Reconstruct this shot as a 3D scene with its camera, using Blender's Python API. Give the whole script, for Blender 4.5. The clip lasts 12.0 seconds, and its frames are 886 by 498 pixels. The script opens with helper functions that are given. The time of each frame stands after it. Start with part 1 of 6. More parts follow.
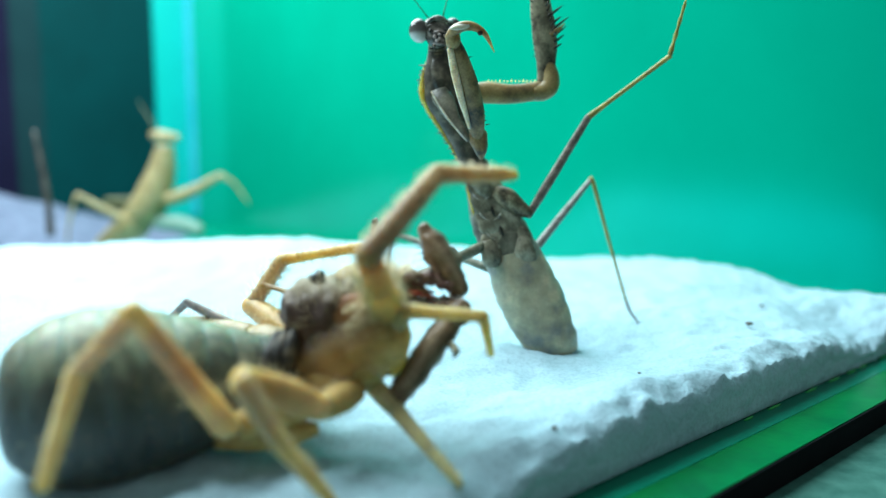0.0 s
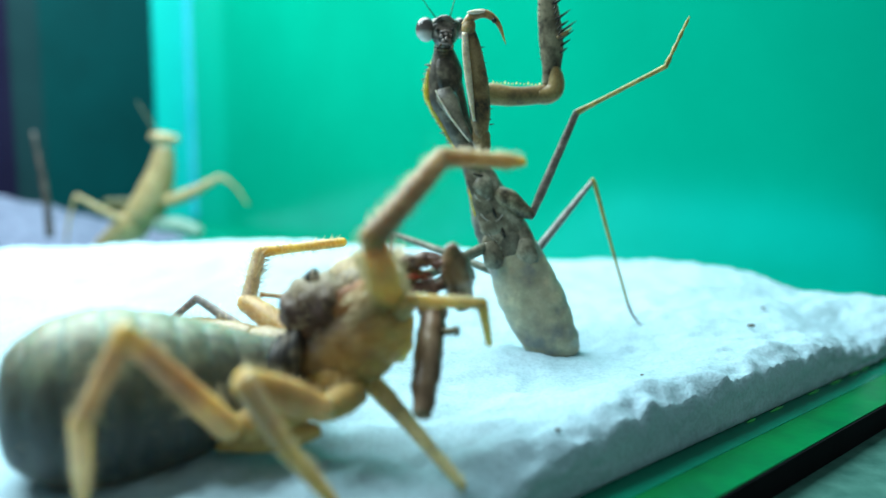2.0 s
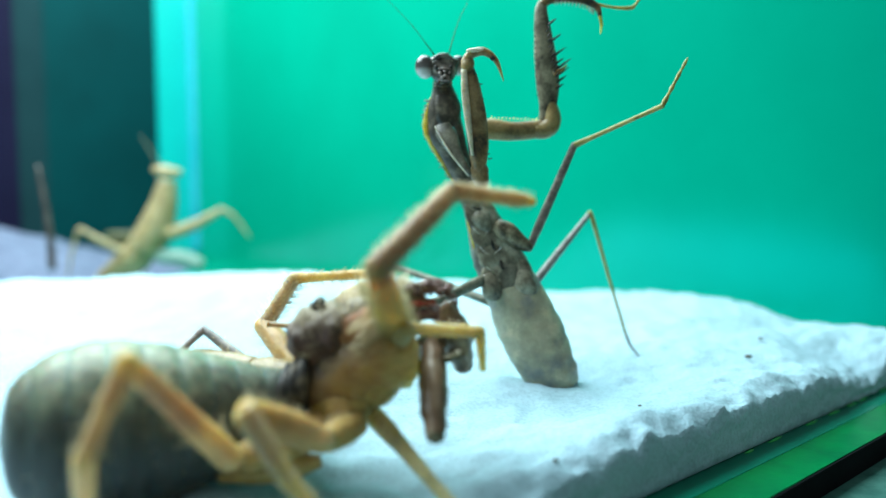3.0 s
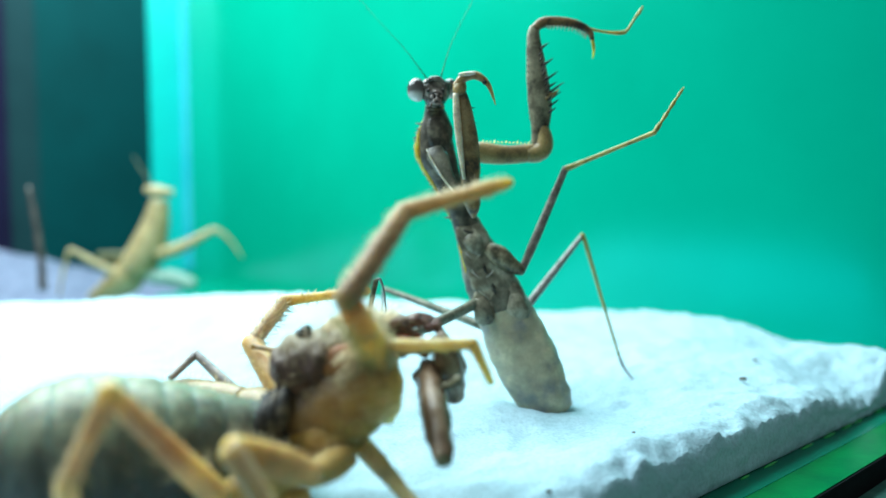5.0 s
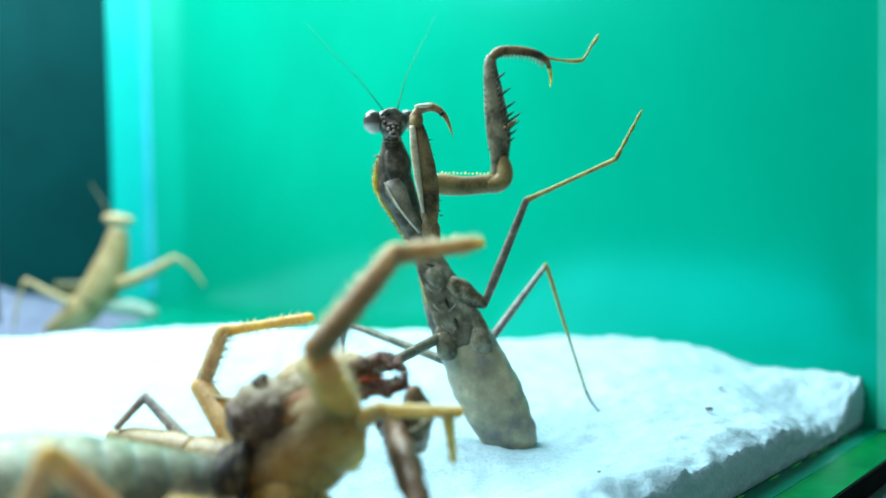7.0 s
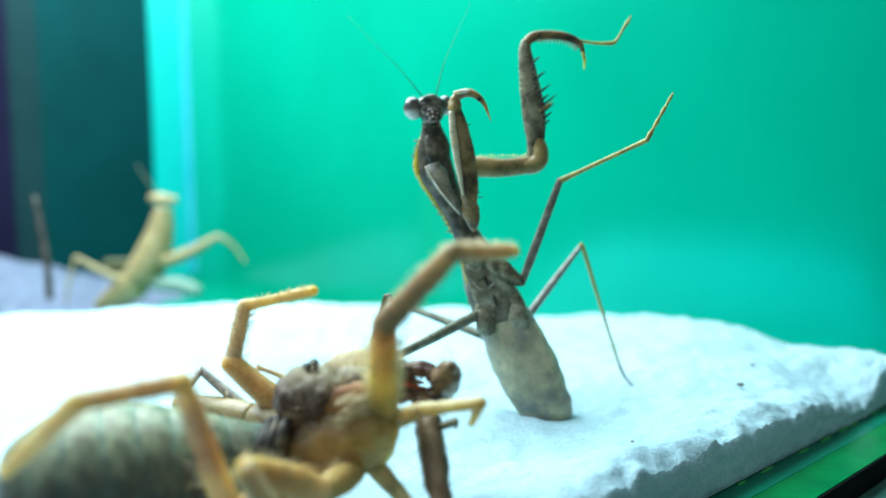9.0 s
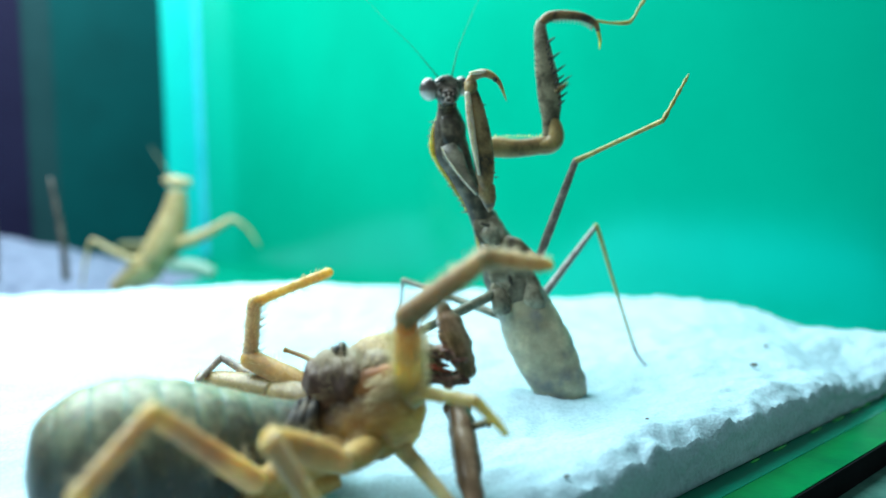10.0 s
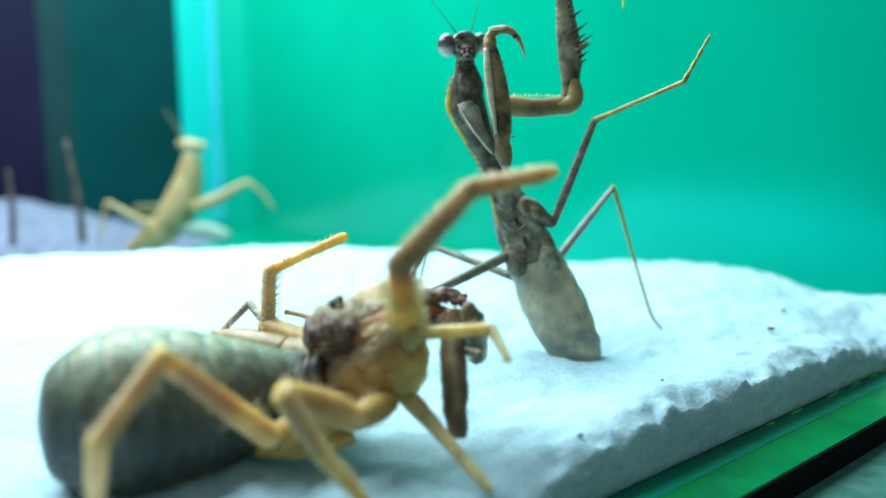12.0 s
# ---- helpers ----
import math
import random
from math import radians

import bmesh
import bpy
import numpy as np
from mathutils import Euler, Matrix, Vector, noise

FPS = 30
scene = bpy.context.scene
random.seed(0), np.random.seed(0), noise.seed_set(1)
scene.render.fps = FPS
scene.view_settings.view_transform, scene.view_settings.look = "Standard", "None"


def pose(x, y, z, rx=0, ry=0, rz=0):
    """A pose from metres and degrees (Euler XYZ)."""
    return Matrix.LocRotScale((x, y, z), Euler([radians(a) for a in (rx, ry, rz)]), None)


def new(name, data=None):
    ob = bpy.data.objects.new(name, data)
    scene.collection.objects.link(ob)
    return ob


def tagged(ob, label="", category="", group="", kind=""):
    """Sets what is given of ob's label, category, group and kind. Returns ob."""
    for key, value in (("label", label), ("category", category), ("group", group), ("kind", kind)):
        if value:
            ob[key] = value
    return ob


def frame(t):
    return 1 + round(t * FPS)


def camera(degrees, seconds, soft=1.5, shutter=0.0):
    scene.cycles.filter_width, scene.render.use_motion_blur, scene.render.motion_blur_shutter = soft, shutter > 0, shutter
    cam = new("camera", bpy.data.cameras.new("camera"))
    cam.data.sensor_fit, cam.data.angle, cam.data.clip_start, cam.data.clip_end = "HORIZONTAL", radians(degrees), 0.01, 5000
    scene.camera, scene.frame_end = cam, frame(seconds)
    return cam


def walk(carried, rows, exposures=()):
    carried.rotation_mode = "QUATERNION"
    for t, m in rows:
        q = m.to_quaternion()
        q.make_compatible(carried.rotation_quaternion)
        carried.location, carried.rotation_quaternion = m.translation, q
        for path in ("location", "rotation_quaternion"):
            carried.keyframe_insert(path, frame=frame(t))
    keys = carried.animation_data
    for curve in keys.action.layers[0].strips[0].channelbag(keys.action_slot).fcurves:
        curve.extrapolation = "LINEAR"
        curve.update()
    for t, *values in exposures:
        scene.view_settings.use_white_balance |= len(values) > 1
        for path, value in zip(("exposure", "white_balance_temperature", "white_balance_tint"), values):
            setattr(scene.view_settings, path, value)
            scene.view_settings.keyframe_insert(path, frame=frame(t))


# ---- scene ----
cam = camera(60.5, 12.0, soft=1.4)
cam.data.dof.use_dof = True
cam.data.dof.focus_distance = 0.124
cam.data.dof.aperture_fstop = 9.8
# seconds, x, y, z in metres, turn to the left, tilt up, lean to the right in degrees
PATH = [
    (0, 0.00000, 0.00000, 0.03700, 0.00, -7.07, 0.00),
    (0.5, -0.00013, -0.00019, 0.03673, -0.02, -6.68, -0.01),
    (1, -0.00047, 0.00004, 0.03667, -0.07, -6.71, -0.09),
    (1.5, -0.00080, 0.00017, 0.03695, -0.16, -6.91, -0.10),
    (2, -0.00057, 0.00039, 0.03675, -0.12, -6.88, -0.09),
    (2.5, -0.00025, -0.00152, 0.03724, -0.06, -5.44, 0.07),
    (3, -0.00033, -0.00153, 0.03714, -0.07, -4.53, 0.04),
    (5, 0.00028, -0.00041, 0.03881, -0.47, -3.43, 0.34),
    (5.5, 0.00061, 0.00078, 0.03927, -0.98, -3.33, 0.44),
    (6, 0.00176, 0.00306, 0.03987, -2.06, -2.90, 0.79),
    (6.5, 0.00219, 0.00307, 0.04060, -2.76, -2.04, 0.96),
    (8.5, 0.00139, -0.00219, 0.04276, -1.42, -2.11, 1.25),
    (9, 0.00033, -0.00341, 0.04200, -0.32, -3.65, 1.05),
    (9.5, -0.00030, -0.00393, 0.04250, 0.01, -4.25, 1.18),
    (10, -0.00099, -0.00470, 0.04119, 0.40, -4.78, 0.97),
    (10.5, -0.00090, -0.00448, 0.04119, 0.66, -5.17, 1.03),
    (11, -0.00081, -0.00360, 0.04087, 0.83, -5.46, 1.05),
    (11.5, -0.00139, -0.00375, 0.04042, 0.93, -6.03, 0.84),
    (12, -0.00106, -0.00364, 0.03964, 1.52, -7.17, 0.73),
]
walk(cam, [(t, pose(x, y, z, 0, 0, turn) @ pose(0, 0, 0, 90 + tilt) @ pose(0, 0, 0, 0, 0, -lean)) for t, x, y, z, turn, tilt, lean in PATH],
     [(0, -0.05), (3, -0.04), (5, 0.03), (9, 0.09), (12, 0.0)])

CM = 0.01

# ---- light: a dim room, and the lamp strip over the tank ----
world = bpy.data.worlds.new("room")
scene.world = world
world.use_nodes = True
world.node_tree.nodes["Background"].inputs["Color"].default_value = (0.51, 0.635, 0.66, 1)
world.node_tree.nodes["Background"].inputs["Strength"].default_value = 0.40


def lamp(name, x, y, z, turn, size_x, size_y, watts, colour):
    """A flat lamp hanging level, shining down."""
    data = bpy.data.lights.new(name, "AREA")
    data.shape, data.size, data.size_y, data.energy, data.color = "RECTANGLE", size_x, size_y, watts, colour
    ob = new(name, data)
    ob.matrix_world = pose(x, y, z, 0, 0, turn)
    return ob


lamp("tank_lamp", -0.190, 0.266, 0.272, 128, 0.38, 0.35, 5.0, (0.77, 0.95, 1.0))

# ---- materials ----


class Nodes:
    """A small builder for node materials in object space."""

    def __init__(self, name):
        self.mat = bpy.data.materials.new(name)
        self.mat.use_nodes = True
        self.tree = self.mat.node_tree
        self.bsdf = self.tree.nodes["Principled BSDF"]
        self.coord = self.tree.nodes.new("ShaderNodeTexCoord").outputs["Object"]

    def node(self, kind, **values):
        n = self.tree.nodes.new(kind)
        for key, value in values.items():
            n.inputs[key].default_value = value
        return n

    def link(self, a, b):
        self.tree.links.new(a, b)

    def noise(self, scale, detail=3.0, rough=0.55, squash=None):
        n = self.node("ShaderNodeTexNoise", Scale=scale, Detail=detail, Roughness=rough)
        where = self.coord
        if squash:
            m = self.node("ShaderNodeMapping")
            m.inputs["Scale"].default_value = squash
            self.link(where, m.inputs["Vector"])
            where = m.outputs["Vector"]
        self.link(where, n.inputs["Vector"])
        return n.outputs["Fac"]

    def ramp(self, fac, stops):
        n = self.tree.nodes.new("ShaderNodeValToRGB")
        el = n.color_ramp.elements
        while len(el) < len(stops):
            el.new(0.5)
        for e, (at, colour) in zip(el, stops):
            e.position, e.color = at, (*colour, 1)
        self.link(fac, n.inputs["Fac"])
        return n.outputs["Color"]

    def mix(self, fac, a, b, kind="MIX"):
        n = self.tree.nodes.new("ShaderNodeMix")
        n.data_type, n.blend_type = "RGBA", kind
        for value, slot in ((fac, n.inputs[0]), (a, n.inputs[6]), (b, n.inputs[7])):
            if isinstance(value, (int, float)):
                slot.default_value = value
            elif isinstance(value, tuple):
                slot.default_value = (*value, 1)
            else:
                self.link(value, slot)
        return n.outputs[2]

    def bump(self, height, strength, distance):
        n = self.node("ShaderNodeBump", Strength=strength, Distance=distance)
        self.link(height, n.inputs["Height"])
        if self.bsdf.inputs["Normal"].links:
            self.link(self.bsdf.inputs["Normal"].links[0].from_socket, n.inputs["Normal"])
        self.link(n.outputs["Normal"], self.bsdf.inputs["Normal"])

    def done(self, colour=None, **values):
        if colour is not None:
            if isinstance(colour, tuple):
                self.bsdf.inputs["Base Color"].default_value = (*colour, 1)
            else:
                self.link(colour, self.bsdf.inputs["Base Color"])
        for key, value in values.items():
            self.bsdf.inputs[key.replace("_", " ")].default_value = value
        return self.mat


def cuticle(name, dark, mid, light, blotch=420.0, grain=2600.0, rough=0.42, glow=0.0, glow_colour=(0.9, 0.5, 0.15), squash=None, contrast=0.16):
    """Insect or spider skin: blotches, fine grain, a little light through it."""
    n = Nodes(name)
    big = n.ramp(n.noise(blotch, 4.0, 0.62, squash), [(0.5 - contrast, dark), (0.5, mid), (0.5 + contrast, light)])
    fine = n.ramp(n.noise(grain, 3.0, 0.6), [(0.35, (0.55, 0.55, 0.55)), (0.65, (1.0, 1.0, 1.0))])
    colour = n.mix(0.75, big, fine, "MULTIPLY")
    n.bump(n.noise(grain, 2.0), 0.35, 0.00008)
    n.bump(n.noise(blotch * 2.2, 3.0), 0.25, 0.0002)
    if glow:
        n.done(colour, Roughness=rough, Subsurface_Weight=glow, Subsurface_Scale=0.004)
        n.bsdf.inputs["Subsurface Radius"].default_value = glow_colour
        return n.mat
    return n.done(colour, Roughness=rough, Specular_IOR_Level=0.32)


MANTIS_SKIN = cuticle("mantis_skin", (0.03, 0.022, 0.013), (0.18, 0.145, 0.085), (0.50, 0.42, 0.26), 380.0, contrast=0.15, rough=0.36)
MANTIS_DARK = cuticle("mantis_dark", (0.024, 0.020, 0.016), (0.085, 0.07, 0.05), (0.24, 0.20, 0.14), 420.0, contrast=0.2)
MANTIS_THIGH = cuticle("mantis_thigh", (0.035, 0.028, 0.018), (0.24, 0.21, 0.135), (0.40, 0.35, 0.23), 230.0, contrast=0.13)
MANTIS_BLADE = cuticle("mantis_blade", (0.44, 0.40, 0.31), (0.60, 0.56, 0.45), (0.72, 0.68, 0.57), 420.0, glow=0.25)
MANTIS_SHOULDER = cuticle("mantis_shoulder", (0.05, 0.048, 0.034), (0.135, 0.128, 0.092), (0.23, 0.22, 0.16), 300.0, contrast=0.16)
MANTIS_AMBER = cuticle("mantis_amber", (0.05, 0.03, 0.012), (0.25, 0.165, 0.06), (0.42, 0.30, 0.12), 260.0, glow=0.3, contrast=0.14)
MANTIS_SPINE = cuticle("mantis_spine", (0.012, 0.011, 0.010), (0.03, 0.026, 0.02), (0.05, 0.045, 0.035), 420.0, rough=0.3)
MANTIS_PALE = cuticle("mantis_pale", (0.13, 0.115, 0.07), (0.26, 0.235, 0.15), (0.46, 0.42, 0.28), 480.0)
MANTIS_ARM = cuticle("mantis_arm", (0.022, 0.015, 0.009), (0.21, 0.125, 0.045), (0.33, 0.22, 0.095), 210.0, glow=0.12, contrast=0.11)
MANTIS_UPPER_ARM = cuticle("mantis_upper_arm", (0.16, 0.105, 0.04), (0.36, 0.245, 0.085), (0.48, 0.35, 0.14), 210.0, glow=0.2)
MANTIS_LEG = cuticle("mantis_leg", (0.12, 0.095, 0.075), (0.20, 0.16, 0.13), (0.31, 0.26, 0.21), 600.0)
MANTIS_SHIN = cuticle("mantis_shin", (0.20, 0.19, 0.04), (0.34, 0.32, 0.075), (0.46, 0.43, 0.13), 500.0, glow=0.2)
MANTIS_DARK_SHIN = cuticle("mantis_dark_shin", (0.03, 0.035, 0.02), (0.085, 0.095, 0.055), (0.16, 0.17, 0.10), 400.0)
MANTIS_PLATE = cuticle("mantis_plate", (0.085, 0.072, 0.05), (0.25, 0.225, 0.155), (0.46, 0.43, 0.32), 330.0, contrast=0.17, rough=0.28)
MANTIS_OLIVE = cuticle("mantis_olive", (0.08, 0.085, 0.055), (0.165, 0.17, 0.115), (0.28, 0.28, 0.20), 420.0)
MANTIS_GREY = cuticle("mantis_grey", (0.17, 0.175, 0.165), (0.29, 0.30, 0.28), (0.42, 0.43, 0.40), 500.0)
MANTIS_FEELER = cuticle("mantis_feeler", (0.01, 0.15, 0.05), (0.02, 0.20, 0.07), (0.04, 0.25, 0.09), 500.0)
MANTIS_CROWN = cuticle("mantis_crown", (0.03, 0.026, 0.022), (0.12, 0.105, 0.085), (0.36, 0.33, 0.28), 520.0, rough=0.14, contrast=0.16)
MANTIS_MOUTH = cuticle("mantis_mouth", (0.20, 0.14, 0.12), (0.36, 0.28, 0.25), (0.55, 0.47, 0.43), 600.0, rough=0.2)
# back light on the rim painted in as yellow; hook and teeth share it
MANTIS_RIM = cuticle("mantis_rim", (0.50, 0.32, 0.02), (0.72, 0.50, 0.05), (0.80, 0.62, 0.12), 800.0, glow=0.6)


def belly_skin():
    """Olive-cream belly with blue-grey patches and pale flecks."""
    n = Nodes("mantis_belly")
    tone = n.ramp(n.noise(130.0, 3.0, 0.6), [(0.36, (0.22, 0.225, 0.205)), (0.48, (0.36, 0.335, 0.235)), (0.66, (0.50, 0.45, 0.31))])
    spots = n.ramp(n.noise(360.0, 4.0, 0.6), [(0.30, (0.76, 0.75, 0.72)), (0.52, (0.98, 0.98, 0.96)), (0.70, (1.40, 1.36, 1.26))])
    fine = n.ramp(n.noise(2600.0, 2.0, 0.6), [(0.35, (0.88, 0.88, 0.88)), (0.65, (1.0, 1.0, 1.0))])
    colour = n.mix(0.8, n.mix(0.85, tone, spots, "MULTIPLY"), fine, "MULTIPLY")
    n.bump(n.noise(2400.0, 2.0), 0.35, 0.00008)
    n.bump(n.noise(500.0, 3.0), 0.3, 0.0003)
    return n.done(colour, Roughness=0.36, Subsurface_Weight=0.35, Subsurface_Scale=0.003)


def limb_skin(name, along, blotch=300.0, glow=0.55, depth=0.006):
    """Spider limb: colour bands along its length, with fine mottling; light comes through a little."""
    n = Nodes(name)
    sep = n.tree.nodes.new("ShaderNodeSeparateXYZ")
    n.link(n.tree.nodes["Texture Coordinate"].outputs["Generated"], sep.inputs[0])
    wob = n.node("ShaderNodeMath")
    wob.operation = "MULTIPLY_ADD"
    n.link(n.noise(420.0, 3.0), wob.inputs[0])
    wob.inputs[1].default_value = 0.16
    n.link(sep.outputs["X"], wob.inputs[2])
    shift = n.node("ShaderNodeMath")
    shift.operation = "SUBTRACT"
    n.link(wob.outputs[0], shift.inputs[0])
    shift.inputs[1].default_value = 0.08
    bands = n.ramp(shift.outputs[0], along)
    patch = n.ramp(n.noise(blotch, 4.0, 0.6), [(0.32, (0.70, 0.66, 0.6)), (0.62, (1.05, 1.05, 1.05))])
    fine = n.ramp(n.noise(2400.0, 2.0, 0.6), [(0.35, (0.78, 0.78, 0.78)), (0.65, (1.0, 1.0, 1.0))])
    n.bump(n.noise(2400.0, 2.0), 0.35, 0.0001)
    n.bump(n.noise(420.0, 3.0), 0.35, 0.0003)
    n.done(n.mix(0.8, n.mix(0.8, bands, patch, "MULTIPLY"), fine, "MULTIPLY"), Roughness=0.5, Subsurface_Weight=min(1.0, glow + 0.15), Subsurface_Scale=depth)
    n.bsdf.inputs["Subsurface Radius"].default_value = (1.0, 0.7, 0.3)
    return n.mat


def shield_skin():
    """Head shield: pale olive crown, dark brown flank."""
    n = Nodes("spider_shield")
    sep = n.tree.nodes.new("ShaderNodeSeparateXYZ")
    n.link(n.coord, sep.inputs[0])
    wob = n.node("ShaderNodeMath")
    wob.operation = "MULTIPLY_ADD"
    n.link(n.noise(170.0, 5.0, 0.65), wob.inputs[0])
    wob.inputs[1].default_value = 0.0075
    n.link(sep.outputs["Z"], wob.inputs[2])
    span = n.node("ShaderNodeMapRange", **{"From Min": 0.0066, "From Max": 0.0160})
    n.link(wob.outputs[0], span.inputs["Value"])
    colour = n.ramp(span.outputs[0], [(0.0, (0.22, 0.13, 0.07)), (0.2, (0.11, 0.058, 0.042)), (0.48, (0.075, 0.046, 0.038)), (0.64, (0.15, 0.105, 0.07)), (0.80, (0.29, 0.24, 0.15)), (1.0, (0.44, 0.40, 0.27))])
    fine = n.ramp(n.noise(1500.0, 3.0, 0.6), [(0.35, (0.6, 0.6, 0.6)), (0.65, (1.0, 1.0, 1.0))])
    n.bump(n.noise(1500.0, 3.0), 0.15, 0.0001)
    n.bump(n.noise(200.0, 3.0), 0.4, 0.0006)
    return n.done(n.mix(0.35, colour, fine, "MULTIPLY"), Roughness=0.5, Specular_IOR_Level=0.25)


def base_skin():
    """Swollen leg bases: dark brown towards the waist and crown, amber towards the mouth."""
    n = Nodes("spider_leg_base")
    sep = n.tree.nodes.new("ShaderNodeSeparateXYZ")
    n.link(n.coord, sep.inputs[0])
    lean = n.node("ShaderNodeMath")
    lean.operation = "MULTIPLY_ADD"
    n.link(sep.outputs["Z"], lean.inputs[0])
    lean.inputs[1].default_value = -0.9
    n.link(sep.outputs["X"], lean.inputs[2])
    wob = n.node("ShaderNodeMath")
    wob.operation = "MULTIPLY_ADD"
    n.link(n.noise(190.0, 4.0, 0.6), wob.inputs[0])
    wob.inputs[1].default_value = 0.007
    n.link(lean.outputs[0], wob.inputs[2])
    span = n.node("ShaderNodeMapRange", **{"From Min": 0.0040, "From Max": 0.0180})
    n.link(wob.outputs[0], span.inputs["Value"])
    colour = n.ramp(span.outputs[0], [(0.0, (0.11, 0.062, 0.03)), (0.18, (0.28, 0.155, 0.06)), (0.38, (0.45, 0.25, 0.085)), (0.62, (0.62, 0.385, 0.135)), (1.0, (0.78, 0.55, 0.23))])
    fibre = n.ramp(n.noise(900.0, 3.0, 0.6, (0.3, 1.0, 1.0)), [(0.32, (0.66, 0.62, 0.58)), (0.66, (1.05, 1.05, 1.05))])
    n.bump(n.noise(1600.0, 2.0), 0.5, 0.00015)
    n.bump(n.noise(260.0, 5.0, 0.65), 0.8, 0.0010)
    n.done(n.mix(0.85, colour, fibre, "MULTIPLY"), Roughness=0.55, Subsurface_Weight=1.0, Subsurface_Scale=0.015)
    n.bsdf.inputs["Subsurface Radius"].default_value = (1.0, 0.72, 0.3)
    return n.mat


MANTIS_BELLY = belly_skin()
SPIDER_LEG_BASE = base_skin()
YELLOW, BROWN, MAUVE = (0.78, 0.54, 0.24), (0.46, 0.27, 0.13), (0.52, 0.38, 0.24)
SPIDER_LIMB = limb_skin("spider_limb", [(0.0, YELLOW), (0.34, YELLOW), (0.52, BROWN), (0.80, MAUVE), (0.93, YELLOW)])
SPIDER_THIGH = limb_skin("spider_thigh", [(0.0, (0.60, 0.38, 0.10)), (0.25, (0.66, 0.45, 0.13)), (0.5, (0.50, 0.32, 0.115)), (0.78, (0.58, 0.40, 0.15)), (0.93, YELLOW)])
SPIDER_FAR_PALP = limb_skin("spider_far_palp", [(0.0, (0.62, 0.44, 0.14)), (0.15, (0.50, 0.38, 0.25)), (0.85, (0.52, 0.40, 0.27)), (1.0, (0.60, 0.45, 0.18))], glow=0.4)
SPIDER_SHIN = limb_skin("spider_shin", [(0.0, YELLOW), (0.10, YELLOW), (0.25, MAUVE), (0.80, MAUVE), (0.92, YELLOW)])
SPIDER_FOOT_SKIN = limb_skin("spider_foot", [(0.0, (0.74, 0.55, 0.28)), (0.5, (0.70, 0.54, 0.32)), (0.88, (0.66, 0.48, 0.25)), (1.0, (0.70, 0.41, 0.13))])
SPIDER_AMBER = limb_skin("spider_amber", [(0.0, (0.68, 0.42, 0.13)), (0.5, (0.62, 0.40, 0.16)), (0.85, (0.60, 0.38, 0.15)), (1.0, (0.72, 0.40, 0.10))])
SPIDER_PALP = limb_skin("spider_palp", [(0.0, (0.46, 0.31, 0.12)), (0.12, (0.32, 0.21, 0.11)), (0.55, (0.36, 0.24, 0.13)), (0.9, (0.52, 0.37, 0.19))], glow=0.3)
SPIDER_TIP = limb_skin("spider_tip", [(0.0, (0.50, 0.34, 0.17)), (0.6, (0.54, 0.38, 0.20)), (0.82, (0.60, 0.42, 0.18)), (0.9, (0.72, 0.43, 0.11))], glow=0.35)
SPIDER_PALP_BASE = limb_skin("spider_palp_base", [(0.0, (0.84, 0.68, 0.29)), (0.45, (0.82, 0.65, 0.27)), (0.72, (0.60, 0.40, 0.14)), (0.88, (0.36, 0.22, 0.10)), (1.0, (0.30, 0.19, 0.09))], glow=0.8, depth=0.009)
SPIDER_BASE = cuticle("spider_base", (0.34, 0.19, 0.055), (0.58, 0.36, 0.105), (0.72, 0.50, 0.17), 150.0, rough=0.6, glow=0.4, glow_colour=(1.0, 0.55, 0.2), contrast=0.2)
SPIDER_SOCKET = cuticle("spider_socket", (0.19, 0.070, 0.025), (0.36, 0.15, 0.045), (0.50, 0.26, 0.085), 300.0, rough=0.6, glow=0.3)
SPIDER_HEAD = shield_skin()
SPIDER_GUM = cuticle("spider_gum", (0.30, 0.03, 0.025), (0.50, 0.09, 0.06), (0.62, 0.24, 0.16), 600.0, rough=0.2)
SPIDER_CREST = cuticle("spider_crest", (0.20, 0.13, 0.045), (0.42, 0.29, 0.10), (0.62, 0.47, 0.20), 300.0, rough=0.5, glow=0.4, squash=(0.15, 1.0, 1.0))
SPIDER_NEAR_JAW = cuticle("spider_near_jaw", (0.085, 0.07, 0.055), (0.20, 0.165, 0.115), (0.46, 0.37, 0.22), 300.0, rough=0.45, squash=(0.10, 1.0, 1.0), contrast=0.12)
FAR_COXA = cuticle("far_coxa", (0.24, 0.17, 0.07), (0.36, 0.265, 0.115), (0.46, 0.36, 0.18), 200.0, glow=0.4)
SPIDER_BAND = cuticle("spider_band", (0.010, 0.009, 0.008), (0.030, 0.026, 0.022), (0.12, 0.095, 0.06), 300.0, contrast=0.12, rough=0.6)
SPIDER_FANG = cuticle("spider_fang", (0.03, 0.014, 0.014), (0.22, 0.11, 0.095), (0.52, 0.36, 0.30), 620.0, rough=0.22, contrast=0.2)
SPIDER_BRISTLE = Nodes("spider_bristle").done((0.74, 0.60, 0.33), Roughness=0.4)
TAN_BRISTLE = Nodes("tan_bristle").done((0.44, 0.35, 0.22), Roughness=0.4)
YELLOW_BRISTLE = Nodes("yellow_bristle").done((0.86, 0.72, 0.34), Roughness=0.4)
BROWN_BRISTLE = Nodes("brown_bristle").done((0.24, 0.17, 0.08), Roughness=0.4)
DARK_BRISTLE = Nodes("dark_bristle").done((0.05, 0.035, 0.025), Roughness=0.4)
FAR_LIMB = cuticle("far_limb", (0.24, 0.22, 0.22), (0.34, 0.32, 0.31), (0.45, 0.40, 0.36), 300.0, glow=0.2)
